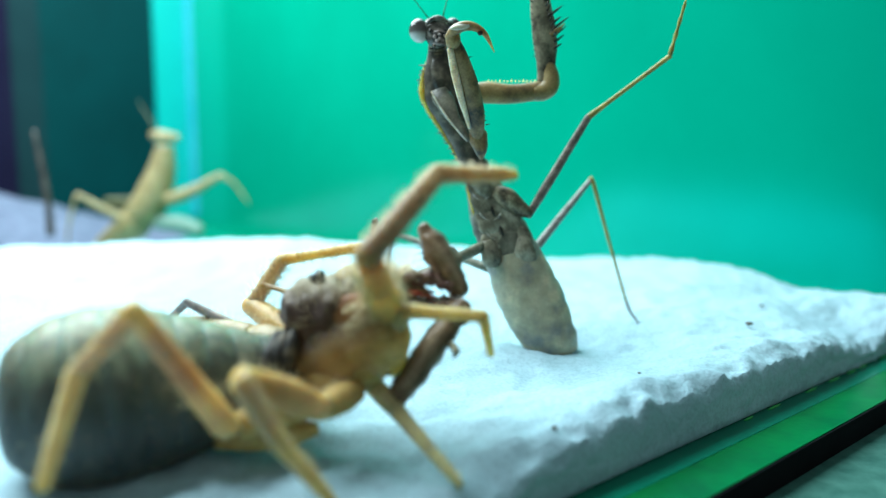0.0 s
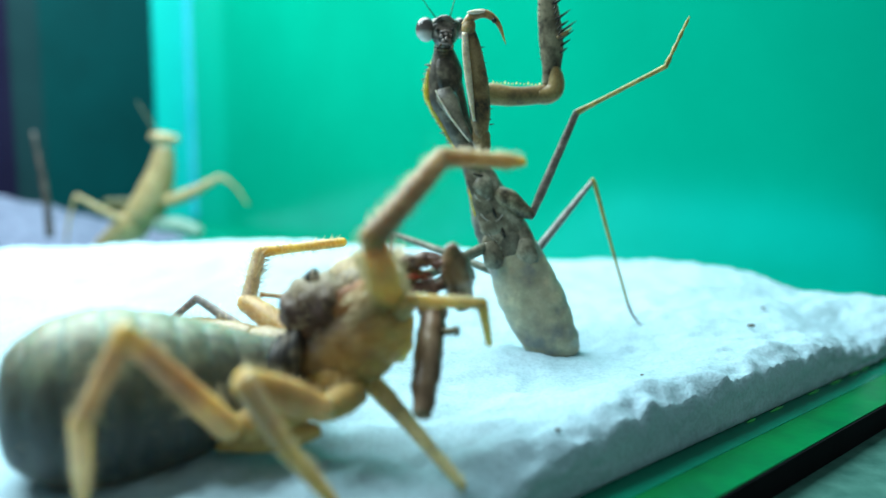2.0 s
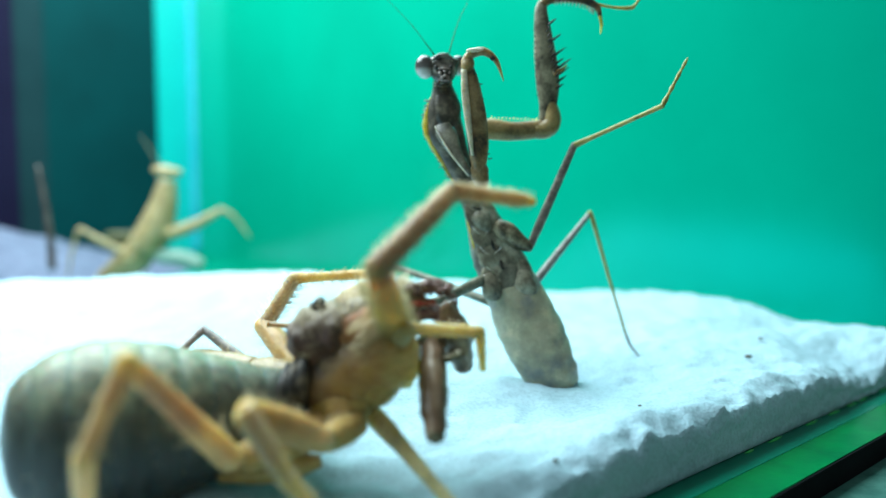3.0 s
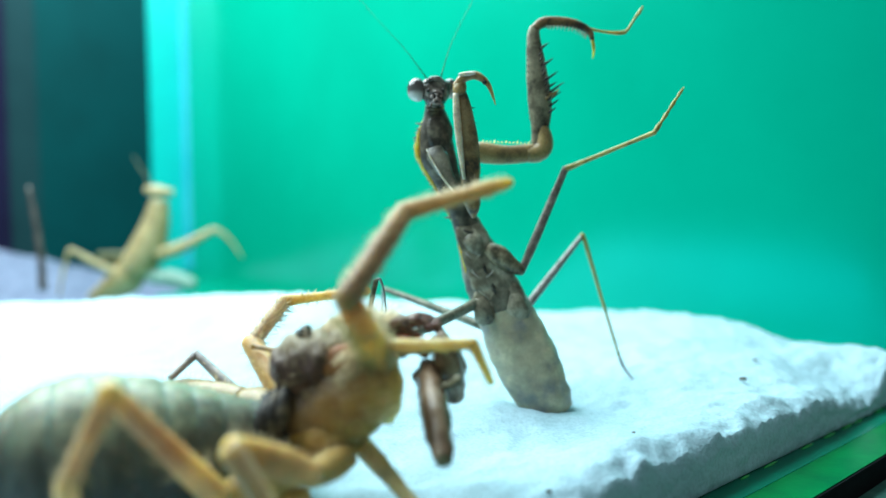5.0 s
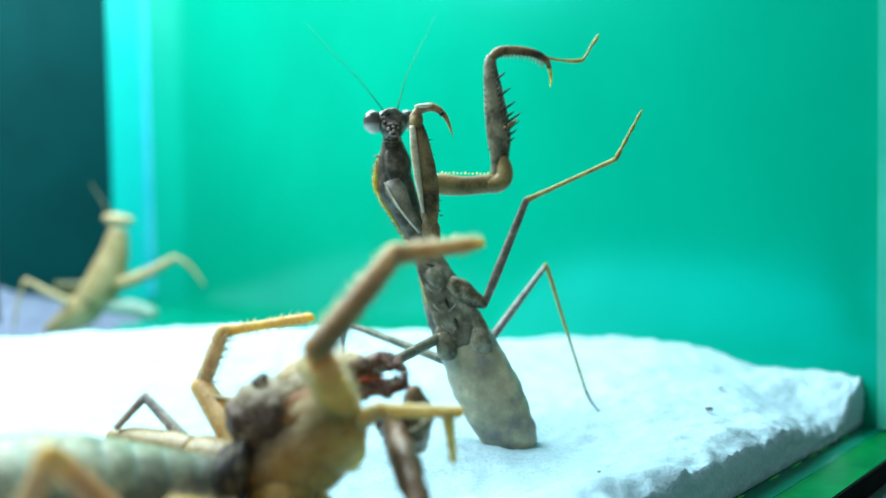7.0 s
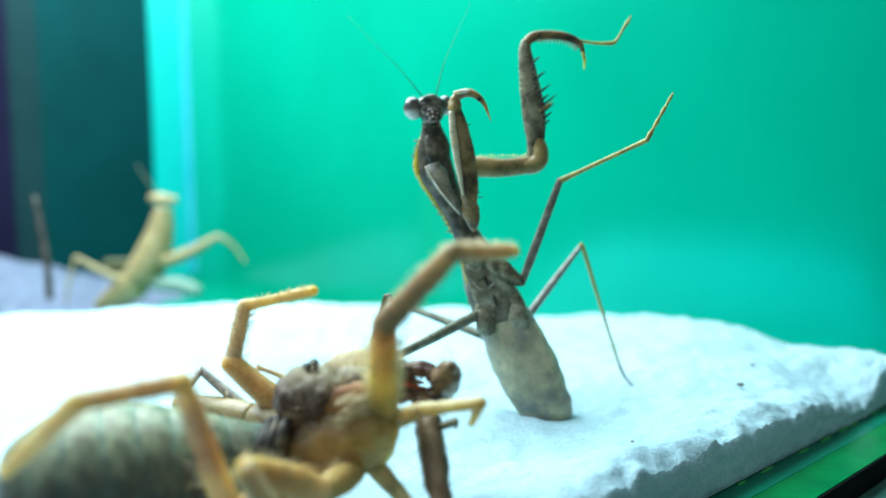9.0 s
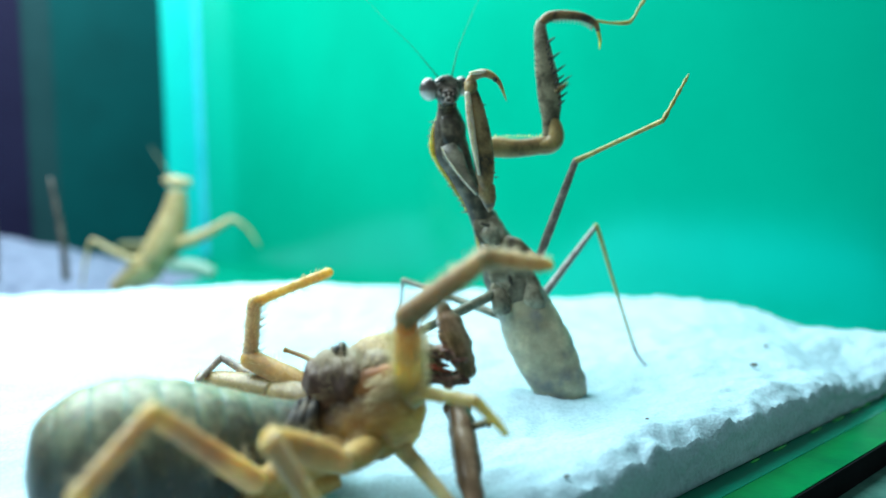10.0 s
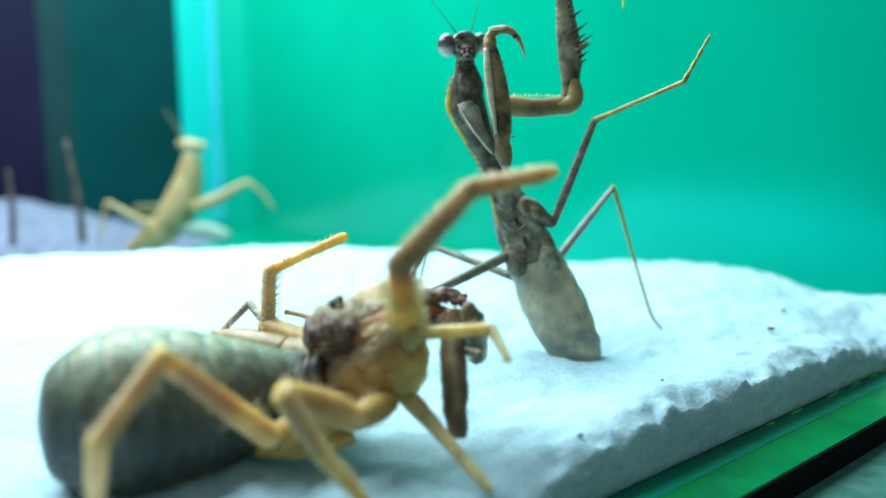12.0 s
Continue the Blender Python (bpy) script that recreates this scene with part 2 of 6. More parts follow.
PREY_SKIN = cuticle("prey_skin", (0.06, 0.034, 0.02), (0.26, 0.16, 0.095), (0.50, 0.36, 0.24), 520.0, squash=(0.25, 1.0, 1.0), contrast=0.2, rough=0.28)
PREY_FLESH = cuticle("prey_flesh", (0.16, 0.07, 0.05), (0.34, 0.22, 0.15), (0.55, 0.45, 0.36), 420.0, rough=0.2)
NYMPH_SKIN = cuticle("nymph_skin", (0.29, 0.21, 0.09), (0.37, 0.28, 0.13), (0.44, 0.34, 0.17), 150.0, 900.0, glow=0.2)
NYMPH_PALE = cuticle("nymph_pale", (0.20, 0.34, 0.28), (0.28, 0.42, 0.35), (0.36, 0.50, 0.42), 150.0, 900.0)
NYMPH_WING = cuticle("nymph_wing", (0.05, 0.055, 0.02), (0.085, 0.09, 0.035), (0.13, 0.13, 0.06), 150.0, 900.0)
CRUMB = cuticle("crumb", (0.06, 0.055, 0.045), (0.14, 0.13, 0.11), (0.22, 0.21, 0.18), 500.0, 900.0)
STICK_BARK = cuticle("stick_bark", (0.03, 0.022, 0.02), (0.07, 0.05, 0.045), (0.13, 0.10, 0.085), 160.0, 900.0)
EYE_BLACK = Nodes("eye_black").done((0.01, 0.01, 0.012), Roughness=0.12)


def abdomen_skin(name, gain=(1.0, 1.0, 1.0)):
    """Grey-green back, dark flank band: part pigment, part light and shade painted in."""
    n = Nodes(name)
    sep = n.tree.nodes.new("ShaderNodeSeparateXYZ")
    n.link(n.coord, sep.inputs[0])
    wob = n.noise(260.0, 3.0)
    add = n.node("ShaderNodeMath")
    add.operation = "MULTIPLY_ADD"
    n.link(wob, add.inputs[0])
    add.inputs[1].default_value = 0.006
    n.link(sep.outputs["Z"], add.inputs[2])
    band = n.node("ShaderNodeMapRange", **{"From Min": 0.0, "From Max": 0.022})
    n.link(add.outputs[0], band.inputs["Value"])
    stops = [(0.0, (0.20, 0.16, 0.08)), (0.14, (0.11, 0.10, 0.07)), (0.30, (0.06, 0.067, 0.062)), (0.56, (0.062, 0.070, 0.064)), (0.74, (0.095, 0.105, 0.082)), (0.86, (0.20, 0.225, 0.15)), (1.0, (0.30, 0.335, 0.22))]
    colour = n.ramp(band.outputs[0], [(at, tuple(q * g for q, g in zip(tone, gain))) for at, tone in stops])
    streak = n.ramp(n.noise(700.0, 4.0, 0.6, (1.0, 1.0, 0.12)), [(0.36, (0.48, 0.50, 0.50)), (0.50, (0.92, 0.92, 0.90)), (0.66, (1.3, 1.32, 1.3))])
    colour = n.mix(0.8, colour, streak, "MULTIPLY")
    n.bump(n.noise(1800.0, 3.0), 0.3, 0.0001)
    return n.done(colour, Roughness=0.45, Specular_IOR_Level=0.35, Subsurface_Weight=0.55, Subsurface_Scale=0.008)


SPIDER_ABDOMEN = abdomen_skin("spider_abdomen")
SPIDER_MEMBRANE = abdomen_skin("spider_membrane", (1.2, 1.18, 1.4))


def eye_glass():
    """Clouded eye, dark above and pale below."""
    n = Nodes("mantis_eye")
    sep = n.tree.nodes.new("ShaderNodeSeparateXYZ")
    n.link(n.tree.nodes["Texture Coordinate"].outputs["Generated"], sep.inputs[0])
    colour = n.ramp(sep.outputs["Z"], [(0.0, (0.66, 0.64, 0.60)), (0.28, (0.50, 0.47, 0.43)), (0.45, (0.13, 0.11, 0.10)), (0.75, (0.05, 0.045, 0.042)), (1.0, (0.16, 0.15, 0.14))])
    spots = n.ramp(n.noise(900.0, 2.0, 0.5), [(0.35, (0.75, 0.75, 0.75)), (0.65, (1.0, 1.0, 1.0))])
    return n.done(n.mix(0.6, colour, spots, "MULTIPLY"), Roughness=0.1, Specular_IOR_Level=0.5)


MANTIS_EYE = eye_glass()


def sand_material():
    n = Nodes("white_sand")
    big = n.ramp(n.noise(26.0, 4.0, 0.6), [(0.32, (0.345, 0.515, 0.60)), (0.6, (0.41, 0.61, 0.69))])
    grain = n.ramp(n.noise(1500.0, 2.0, 0.7), [(0.3, (0.74, 0.75, 0.76)), (0.6, (1.0, 1.0, 1.0))])
    n.bump(n.noise(1400.0, 2.0, 0.7), 0.45, 0.0003)
    n.bump(n.noise(300.0, 3.0, 0.6), 0.35, 0.0010)
    return n.done(n.mix(0.8, big, grain, "MULTIPLY"), Roughness=0.85)


def painted(name, dark, light, scale, rough=0.5, fine=900.0, gloss=0.5):
    n = Nodes(name)
    colour = n.ramp(n.noise(scale, 4.0, 0.6), [(0.3, dark), (0.7, light)])
    n.bump(n.noise(fine, 2.0), 0.1, 0.0002)
    return n.done(colour, Roughness=rough, Specular_IOR_Level=gloss)


SAND = sand_material()
GREEN_WALL = painted("green_board", (0.0, 0.280, 0.166), (0.0, 0.325, 0.195), 12.0, 0.16, gloss=0.7)
GREEN_WALL.node_tree.nodes["Principled BSDF"].inputs["IOR"].default_value = 1.75
GREEN_WALL.node_tree.nodes["Principled BSDF"].inputs["Specular Tint"].default_value = (0.0, 0.85, 0.95, 1)
CYAN_STRIP = painted("cyan_edge", (0.0, 0.35, 0.31), (0.0, 0.40, 0.36), 30.0, 0.3)
CLEAR_SEAL = painted("milky_seal", (0.02, 0.36, 0.26), (0.05, 0.44, 0.33), 60.0, 0.2)
BLUE_SEAL = painted("blue_seal", (0.02, 0.34, 0.48), (0.05, 0.42, 0.56), 60.0, 0.25)
TEAL_PANEL = painted("dark_teal_panel", (0.0, 0.026, 0.028), (0.0, 0.040, 0.043), 14.0, 0.6, gloss=0.05)
NAVY_PANEL = painted("navy_panel", (0.006, 0.005, 0.018), (0.010, 0.009, 0.028), 14.0, 0.6, gloss=0.05)
GREY_PANEL = painted("grey_panel", (0.005, 0.022, 0.026), (0.009, 0.034, 0.038), 14.0, 0.6, gloss=0.05)
GLASS_EDGE = painted("green_glass_ledge", (0.0, 0.10, 0.028), (0.0, 0.20, 0.045), 110.0, 0.3, gloss=0.15)
GLASS_TEAL = painted("teal_glass_edge", (0.0, 0.16, 0.095), (0.0, 0.22, 0.13), 45.0, 0.2, gloss=0.2)
DIM_SAND = painted("dim_sand", (0.085, 0.10, 0.15), (0.15, 0.17, 0.24), 160.0, 0.9, 500.0, gloss=0.1)
GLINT = painted("green_glint", (0.0, 0.34, 0.05), (0.02, 0.55, 0.08), 200.0, 0.25)
BLACK_RIM = painted("black_rim", (0.004, 0.004, 0.005), (0.010, 0.010, 0.012), 90.0, 0.7, gloss=0.03)
TABLE_TOP = painted("grey_green_table", (0.03, 0.115, 0.095), (0.07, 0.20, 0.165), 240.0, 0.8, 1600.0, gloss=0.1)

# ---- mesh helpers (sizes in centimetres) ----


def smooth_between(values, u):
    """Catmull-Rom through evenly spaced values."""
    k = len(values) - 1
    i = min(int(u * k), k - 1)
    f = u * k - i
    a, b, c, d = (np.array(values[max(0, min(k, i + o))], float) for o in (-1, 0, 1, 2))
    return 0.5 * (2 * b + (c - a) * f + (2 * a - 5 * b + 4 * c - d) * f * f + (3 * b - a - 3 * c + d) * f ** 3)


def loft(bm, points, radii, sides=14, steps=None, side=(0, -1, 0), lump=0.0, slot=0, close=True):
    """A rounded body along points; radii: one number, or (towards side, across), for each point."""
    points = [np.array(p, float) for p in points]
    radii = [(r, r) if isinstance(r, (int, float)) else r for r in radii]
    steps = steps or 4 * (len(points) - 1)
    us = [i / steps for i in range(steps + 1)]
    line = [smooth_between(points, u) for u in us]
    fat = [np.maximum(smooth_between(radii, u), 0.002) for u in us]
    rings, ref = [], np.array(side, float)
    for i, p in enumerate(line):
        along = line[min(i + 1, steps)] - line[max(i - 1, 0)]
        along /= np.linalg.norm(along) + 1e-12
        a = ref - along * (ref @ along)
        a /= np.linalg.norm(a) + 1e-12
        ref = a
        b = np.cross(along, a)
        ring = []
        for k in range(sides):
            ang = 2 * math.pi * k / sides
            q = p + a * math.cos(ang) * fat[i][0] + b * math.sin(ang) * fat[i][1]
            if lump:
                q = q + (q - p) * lump * noise.noise(Vector(q) * 6.0)
            ring.append(bm.verts.new(Vector(q) * CM))
        rings.append(ring)
    for r, s in zip(rings, rings[1:]):
        for k in range(sides):
            f = bm.faces.new((r[k], r[(k + 1) % sides], s[(k + 1) % sides], s[k]))
            f.material_index = slot
    if close:
        for ring, p, out in ((rings[0], line[0], -1), (rings[-1], line[-1], 1)):
            tip = bm.verts.new(Vector(p) * CM)
            for k in range(sides):
                pair = (ring[k], ring[(k + 1) % sides])
                f = bm.faces.new((*pair, tip) if out > 0 else (*pair[::-1], tip))
                f.material_index = slot
    return bm


def spike(bm, base, tip, r, slot=1, sides=4):
    base, tip = np.array(base, float), np.array(tip, float)
    d = tip - base
    d /= np.linalg.norm(d) + 1e-12
    a = np.cross(d, (0.3, 0.9, 0.2))
    a /= np.linalg.norm(a) + 1e-12
    b = np.cross(d, a)
    ring = [bm.verts.new(Vector(base + (a * math.cos(2 * math.pi * k / sides) + b * math.sin(2 * math.pi * k / sides)) * r) * CM) for k in range(sides)]
    top = bm.verts.new(Vector(tip) * CM)
    for k in range(sides):
        bm.faces.new((ring[k], ring[(k + 1) % sides], top)).material_index = slot


def ball(bm, centre, radii, rings=12, sides=16, slot=0, lump=0.0):
    cx, cy, cz = centre
    pts = [(cx + radii[0] * math.cos(math.pi * (1 - i / rings)), cy, cz) for i in range(rings + 1)]
    grid = []
    for i in range(rings + 1):
        s = math.sin(math.pi * i / rings)
        ring = []
        for k in range(sides):
            g = 2 * math.pi * k / sides
            q = Vector((pts[i][0], cy + radii[1] * s * math.cos(g), cz + radii[2] * s * math.sin(g)))
            if lump:
                q += (q - Vector(centre)) * lump * noise.noise(q * 5.0)
            ring.append(bm.verts.new(q * CM))
        grid.append(ring)
    for r, s in zip(grid, grid[1:]):
        for k in range(sides):
            bm.faces.new((r[k], r[(k + 1) % sides], s[(k + 1) % sides], s[k])).material_index = slot
    return bm


def part(name, bm, material, parent=None, label="", smooth=True):
    """Links a bmesh as one mesh object, under a thing or a part."""
    bmesh.ops.remove_doubles(bm, verts=bm.verts, dist=1e-7)
    bmesh.ops.recalc_face_normals(bm, faces=bm.faces)
    mesh = bpy.data.meshes.new(name)
    bm.to_mesh(mesh)
    bm.free()
    for m in material if isinstance(material, (list, tuple)) else [material]:
        mesh.materials.append(m)
    for p in mesh.polygons:
        p.use_smooth = smooth
    ob = new(name, mesh)
    if parent is not None:
        ob.parent = parent
    if label:
        ob["label"] = label
    return ob


def hair_coat(bm, material, parent, name="bristles"):
    """Bristles too many to count, one mesh under their part."""
    if not bm.faces:
        bm.free()
        return None
    return tagged(part(name, bm, material, parent), kind="stuff")


def thing(name, x, y, z, label, category, group=""):
    ob = new(name)
    ob.empty_display_size = 0.005
    ob.location = (x * CM, y * CM, z * CM)
    return tagged(ob, label, category, group)


def shifted(points, origin):
    return [tuple(np.array(p, float) - np.array(origin, float)) for p in points]


def box(name, corner, along, across, up, material, parent=None, bevel=0.0):
    """A block from one corner and three edge vectors, in centimetres."""
    bm = bmesh.new()
    c, a, b, u = (Vector(v) for v in (corner, along, across, up))
    v = [bm.verts.new((c + a * i + b * j + u * k) * CM) for k in (0, 1) for j in (0, 1) for i in (0, 1)]
    for q in ((0, 1, 3, 2), (4, 5, 7, 6), (0, 1, 5, 4), (2, 3, 7, 6), (0, 2, 6, 4), (1, 3, 7, 5)):
        bm.faces.new([v[i] for i in q])
    if bevel:
        bmesh.ops.bevel(bm, geom=bm.edges[:], offset=bevel * CM, segments=2, affect="EDGES")
    return part(name, bm, material, parent, smooth=False)


# ---- the tank ----
E1 = np.array((0.788, 0.616, 0.0))    # along the front pane, away to the right
E2 = np.array((-0.616, 0.788, 0.0))   # from the front pane into the tank
CR = np.array((10.6, 16.5, 0.0))      # the inner corner of front pane and green wall
LONG, DEEP, TALL = 42.0, 44.5, 30.0
FLOOR = -0.62


def in_tank(s, d, z):
    """A place from its distance back along the front pane, into the tank, and height."""
    return CR - E1 * s + E2 * d + np.array((0, 0, z))


def pane_line(s):
    """How far the front pane stands forward of the square, at s along it."""
    return 0.33 - 0.05 * s


def foot(name, d, z, dd, dz, material, start=-0.8):
    """A strip along the foot of the front pane, d before it."""
    a, b = in_tank(start, d + pane_line(start), z), in_tank(LONG + 0.8, d + pane_line(LONG + 0.8), z)
    return tagged(box(name, a, b - a, E2 * dd, (0, 0, dz), material), kind="structure")


def wall(name, s, d, z, ds, dd, dz, material):
    return tagged(box(name, in_tank(s, d, z), -E1 * ds, E2 * dd, (0, 0, dz), material), kind="structure")


tagged(wall("wall_green", -0.8, 0.0, -1.05, 0.8, DEEP, TALL + 1.05, GREEN_WALL), "smooth green board behind the sand, lit from above", "wall")
tagged(wall("wall_seal", 0.0, DEEP - 0.6, -0.36, 0.2, 0.6, TALL + 0.36, BLUE_SEAL), "pale blue seal in the tank's far corner", "seal")
tagged(wall("wall_strip", 0.0, DEEP, -1.05, 2.3, 0.8, TALL + 1.05, CYAN_STRIP), "bright cyan edge strip beside the tank's far corner", "wall")
tagged(wall("wall_teal", 2.3, DEEP + 0.05, -1.05, 6.6, 0.8, TALL + 1.05, TEAL_PANEL), "dark teal panel at the far end of the tank", "wall")
tagged(wall("wall_grey", 8.9, DEEP + 0.1, -1.05, 1.6, 0.8, TALL + 1.05, GREY_PANEL), "dark grey-teal upright strip between two panels", "wall")
tagged(wall("wall_navy", 10.5, DEEP + 0.05, -1.05, LONG - 10.5, 0.8, TALL + 1.05, NAVY_PANEL), "dark navy panel at the far end of the tank", "wall")
tagged(wall("wall_end", LONG, 0.0, -1.05, 0.8, DEEP, TALL + 1.05, TEAL_PANEL), "dark teal end panel of the tank", "wall")
tagged(wall("corner_seal", -0.8, -0.42, -0.60, 0.92, 0.40, TALL + 0.60, CLEAR_SEAL), "pale milky seal in the corner of pane and wall", "seal")
tagged(wall("tank_base", 0.0, 0.45, -1.05, LONG, DEEP - 0.45, 0.20, GLASS_TEAL), "green-tinted glass bottom of the tank", "tank base")
tagged(foot("pane_foot", -0.42, -1.05, 0.54, 0.425, GLASS_TEAL), "dark teal glass foot of the tank's front pane", "pane foot")
tagged(foot("glass_ledge", -1.12, -1.00, 0.695, 0.37, GLASS_EDGE), "bright green glass ledge along the foot of the sand", "glass ledge")
tagged(foot("tank_rim", -1.16, -1.07, 0.036, 0.425, BLACK_RIM), "black rim under the green ledge", "rim")


def seam_glint(s, long):
    """A sparkle of light in the pane's foot seam, built as a bright green bead."""
    bm = bmesh.new()
    x, y, z = in_tank(s, pane_line(s) - 0.03, -0.615)
    ax = -(E1 + 0.05 * E2)
    loft(bm, [ax * long * f for f in (-0.5, -0.2, 0.2, 0.5)], [0.006, 0.022, 0.022, 0.006], sides=8, lump=0.3)
    ob = part("glint_bead", bm, GLINT)
    ob.location = (x * CM, y * CM, z * CM)
    return tagged(ob, "bright green glint in the glass seam, drawn as a bead", "glue bead", "glue beads along the seam")


for at, long in ((1.2, 0.5), (2.35, 0.45), (2.9, 0.5), (3.75, 0.55), (4.75, 0.5), (6.2, 0.5), (7.1, 0.3)):
    seam_glint(at, long)


def table():
    bm = bmesh.new()
    bmesh.ops.create_grid(bm, x_segments=40, y_segments=40, size=0.6)
    ob = part("ground", bm, TABLE_TOP, smooth=False)
    ob.location = (0, 0, -1.08 * CM)
    return tagged(ob, "dark grey-green table top under the tank", "table", kind="structure")


table()


def hump(x, y, cx, cy, h, rx, ry):
    return h * np.exp(-(((x - cx) / rx) ** 2) - ((y - cy) / ry) ** 2)


def sand_height(x, y):
    """The heaped sand: rising to a crest, falling away behind it, with a hollow under the mantis."""
    z = 0.05 + 0.042 * np.clip(y - 8.5, 0, 14)
    z = z - hump(x, y, 2.4, 13.6, 0.30, 2.2, 2.0)
    z = z - hump(x, y, -10.5, 21.0, 0.18, 1.0, 0.9)
    z = z + hump(x, y, -6.0, 22.5, 0.46, 9.0, 2.6)
    z = z + hump(x, y, 7.3, 18.5, 0.30, 2.2, 2.5)
    far = np.clip((y - 23.5) / 6.0, 0, 1)
    z = z - far * far * (3 - 2 * far) * 2.2 + hump(x, y, -13.6, 33.8, 1.28, 2.4, 1.8)
    z = z - hump(x, y, 0.2, 9.8, 0.14, 1.2, 0.9)
    s = (10.6 - x) * E1[0] + (16.5 - y) * E1[1]
    d = (x - 10.6) * E2[0] + (y - 16.5) * E2[1]
    shore = np.exp(-(s / 2.2) ** 2)
    z = z * (1 - shore) + shore * np.interp(d, (0.2, 1.0, 1.6, 2.6, 3.7, 4.6, 7.2, 9.4, 12.5, 18.0), (0.56, 0.46, 0.53, 0.39, 0.62, 0.80, 0.70, 0.50, -0.5, -1.3))
    near = np.exp(-(np.clip(d - pane_line(s), 0, None) / 1.5) ** 2)
    return z * (1 - near) + near * np.interp(s, (0.0, 0.7, 1.4, 2.6, 4.2, 6.0, 10.0, 11.5, 13.0, 16.0), (0.45, 0.12, -0.16, -0.08, 0.28, 0.34, 0.40, 0.20, 0.04, 0.02))


def sand():
    ns, nd = 380, 260
    S = 0.02 + 41.88 * np.linspace(0, 1, ns) ** 1.25
    D = 0.03 + (DEEP - 0.06) * np.linspace(0, 1, nd) ** 1.6
    verts, faces = [], []
    for i, s in enumerate(S):
        for j, d in enumerate(D):
            x, y, _ = in_tank(s, d + (1 - d / DEEP) * pane_line(s), 0)
            z = float(sand_height(x, y))
            near = max(0.0, 1.0 - d / 22.0)
            p = Vector((x, y, 0.0))
            z += 0.14 * noise.noise(p * 0.55) + 0.075 * noise.noise(p * 1.6 + Vector((5, 2, 1)))
            z += near * (0.055 * noise.noise(p * 3.2) + 0.035 * noise.noise(p * 7.0 + Vector((1, 7, 3))))
            z += max(0.0, 1.0 - d / 0.45) * (0.15 * noise.noise(p * 2.1) + 0.07 * noise.noise(p * 4.4)) - (0.05 + 0.17 * min(1.0, s / 3.0)) * max(0.0, 1.0 - d / 0.5) ** 2
            verts.append((x * CM, y * CM, max(z, FLOOR - 0.3) * CM))
    for i in range(ns - 1):
        for j in range(nd - 1):
            a = i * nd + j
            faces.append((a, a + nd, a + nd + 1, a + 1))
    # the face of the sand against the front pane
    rows, last = 9, [i * nd for i in range(ns)]
    for k in range(1, rows + 1):
        line = []
        for i, s in enumerate(S):
            top = verts[i * nd][2] / CM
            z = top + (FLOOR + 0.004 - top) * k / rows
            x, y, _ = in_tank(s, pane_line(s) + D[0] - (0.05 * noise.noise(Vector((s * 4.0, z * 9.0, 3.0))) + 0.03 * min(k, 2)) * (k < rows), 0)
            line.append(len(verts))
            verts.append((x * CM, y * CM, z * CM))
        for i in range(ns - 1):
            faces.append((last[i], line[i], line[i + 1], last[i + 1]))
        last = line
    mesh = bpy.data.meshes.new("sand")
    mesh.from_pydata(verts, [], faces)
    mesh.materials.append(SAND)
    for p in mesh.polygons:
        p.use_smooth = True
    return tagged(new("sand", mesh), "heaped fine white sand on the tank floor", "sand", kind="structure")


sand()


def grey_heap():
    """A heap of sand at the far end, its dimness painted in as grey."""
    verts, faces, n = [], [], 70
    for i in range(n):
        for j in range(n):
            x, y = -38.0 + 26.0 * i / (n - 1), 27.0 + 22.0 * j / (n - 1)
            z = 3.1 * math.exp(-(((x + 25.0) / 8.0) ** 2) - ((y - 39.0) / 8.5) ** 2) - 1.35
            z += 0.25 * noise.noise(Vector((x, y, 0)) * 0.5) + 0.12 * noise.noise(Vector((x, y, 4)) * 1.7)
            verts.append((x * CM, y * CM, z * CM))
    for i in range(n - 1):
        for j in range(n - 1):
            a = i * n + j
            faces.append((a, a + n, a + n + 1, a + 1))
    mesh = bpy.data.meshes.new("dim_sand")
    mesh.from_pydata(verts, [], faces)
    mesh.materials.append(DIM_SAND)
    for p in mesh.polygons:
        p.use_smooth = True
    return tagged(new("dim_sand", mesh), "low heap of dimly lit sand, painted lavender-grey, behind the white sand", "gravel", kind="structure")


grey_heap()


def crumb(x, y, r):
    bm = bmesh.new()
    ball(bm, (0, 0, 0), (r, r * 0.7, r * 0.5), 6, 8, lump=0.5)
    ob = part("crumb", bm, CRUMB)
    ob.location = (x * CM, y * CM, (float(sand_height(x, y)) + 0.06) * CM)
    return tagged(ob, "tiny dark brown crumb lying on the sand", "crumb", "crumbs on the sand")


for x, y, r in ((6.07, 14.8, 0.08), (1.42, 9.35, 0.045), (3.0, 11.3, 0.03), (6.9, 16.2, 0.05), (-4.9, 12.5, 0.04)):
    crumb(x, y, r)

# ---- the mantis ----
UPPER_PIECES, ARM_PIECES, HEAD_PIECES, MOVERS = [], [], [], {}
WAIST = (0.65, 14.50, 3.41)
MANTIS_FOOT = (2.5, 14.0, 0.0)
mantis = thing("mantis", *MANTIS_FOOT, "mottled grey-brown mantis rearing up on white sand", "mantis")


def turned(angle):
    x, y, z = (np.array(WAIST) - np.array(MANTIS_FOOT)) * CM
    return pose(x, y, z, 0, angle, 0)


def aim(p, q):
    """A pose at p whose x axis points to q."""
    return Matrix.Translation(p) @ (Vector(q) - Vector(p)).to_track_quat("X", "Z").to_matrix().to_4x4()


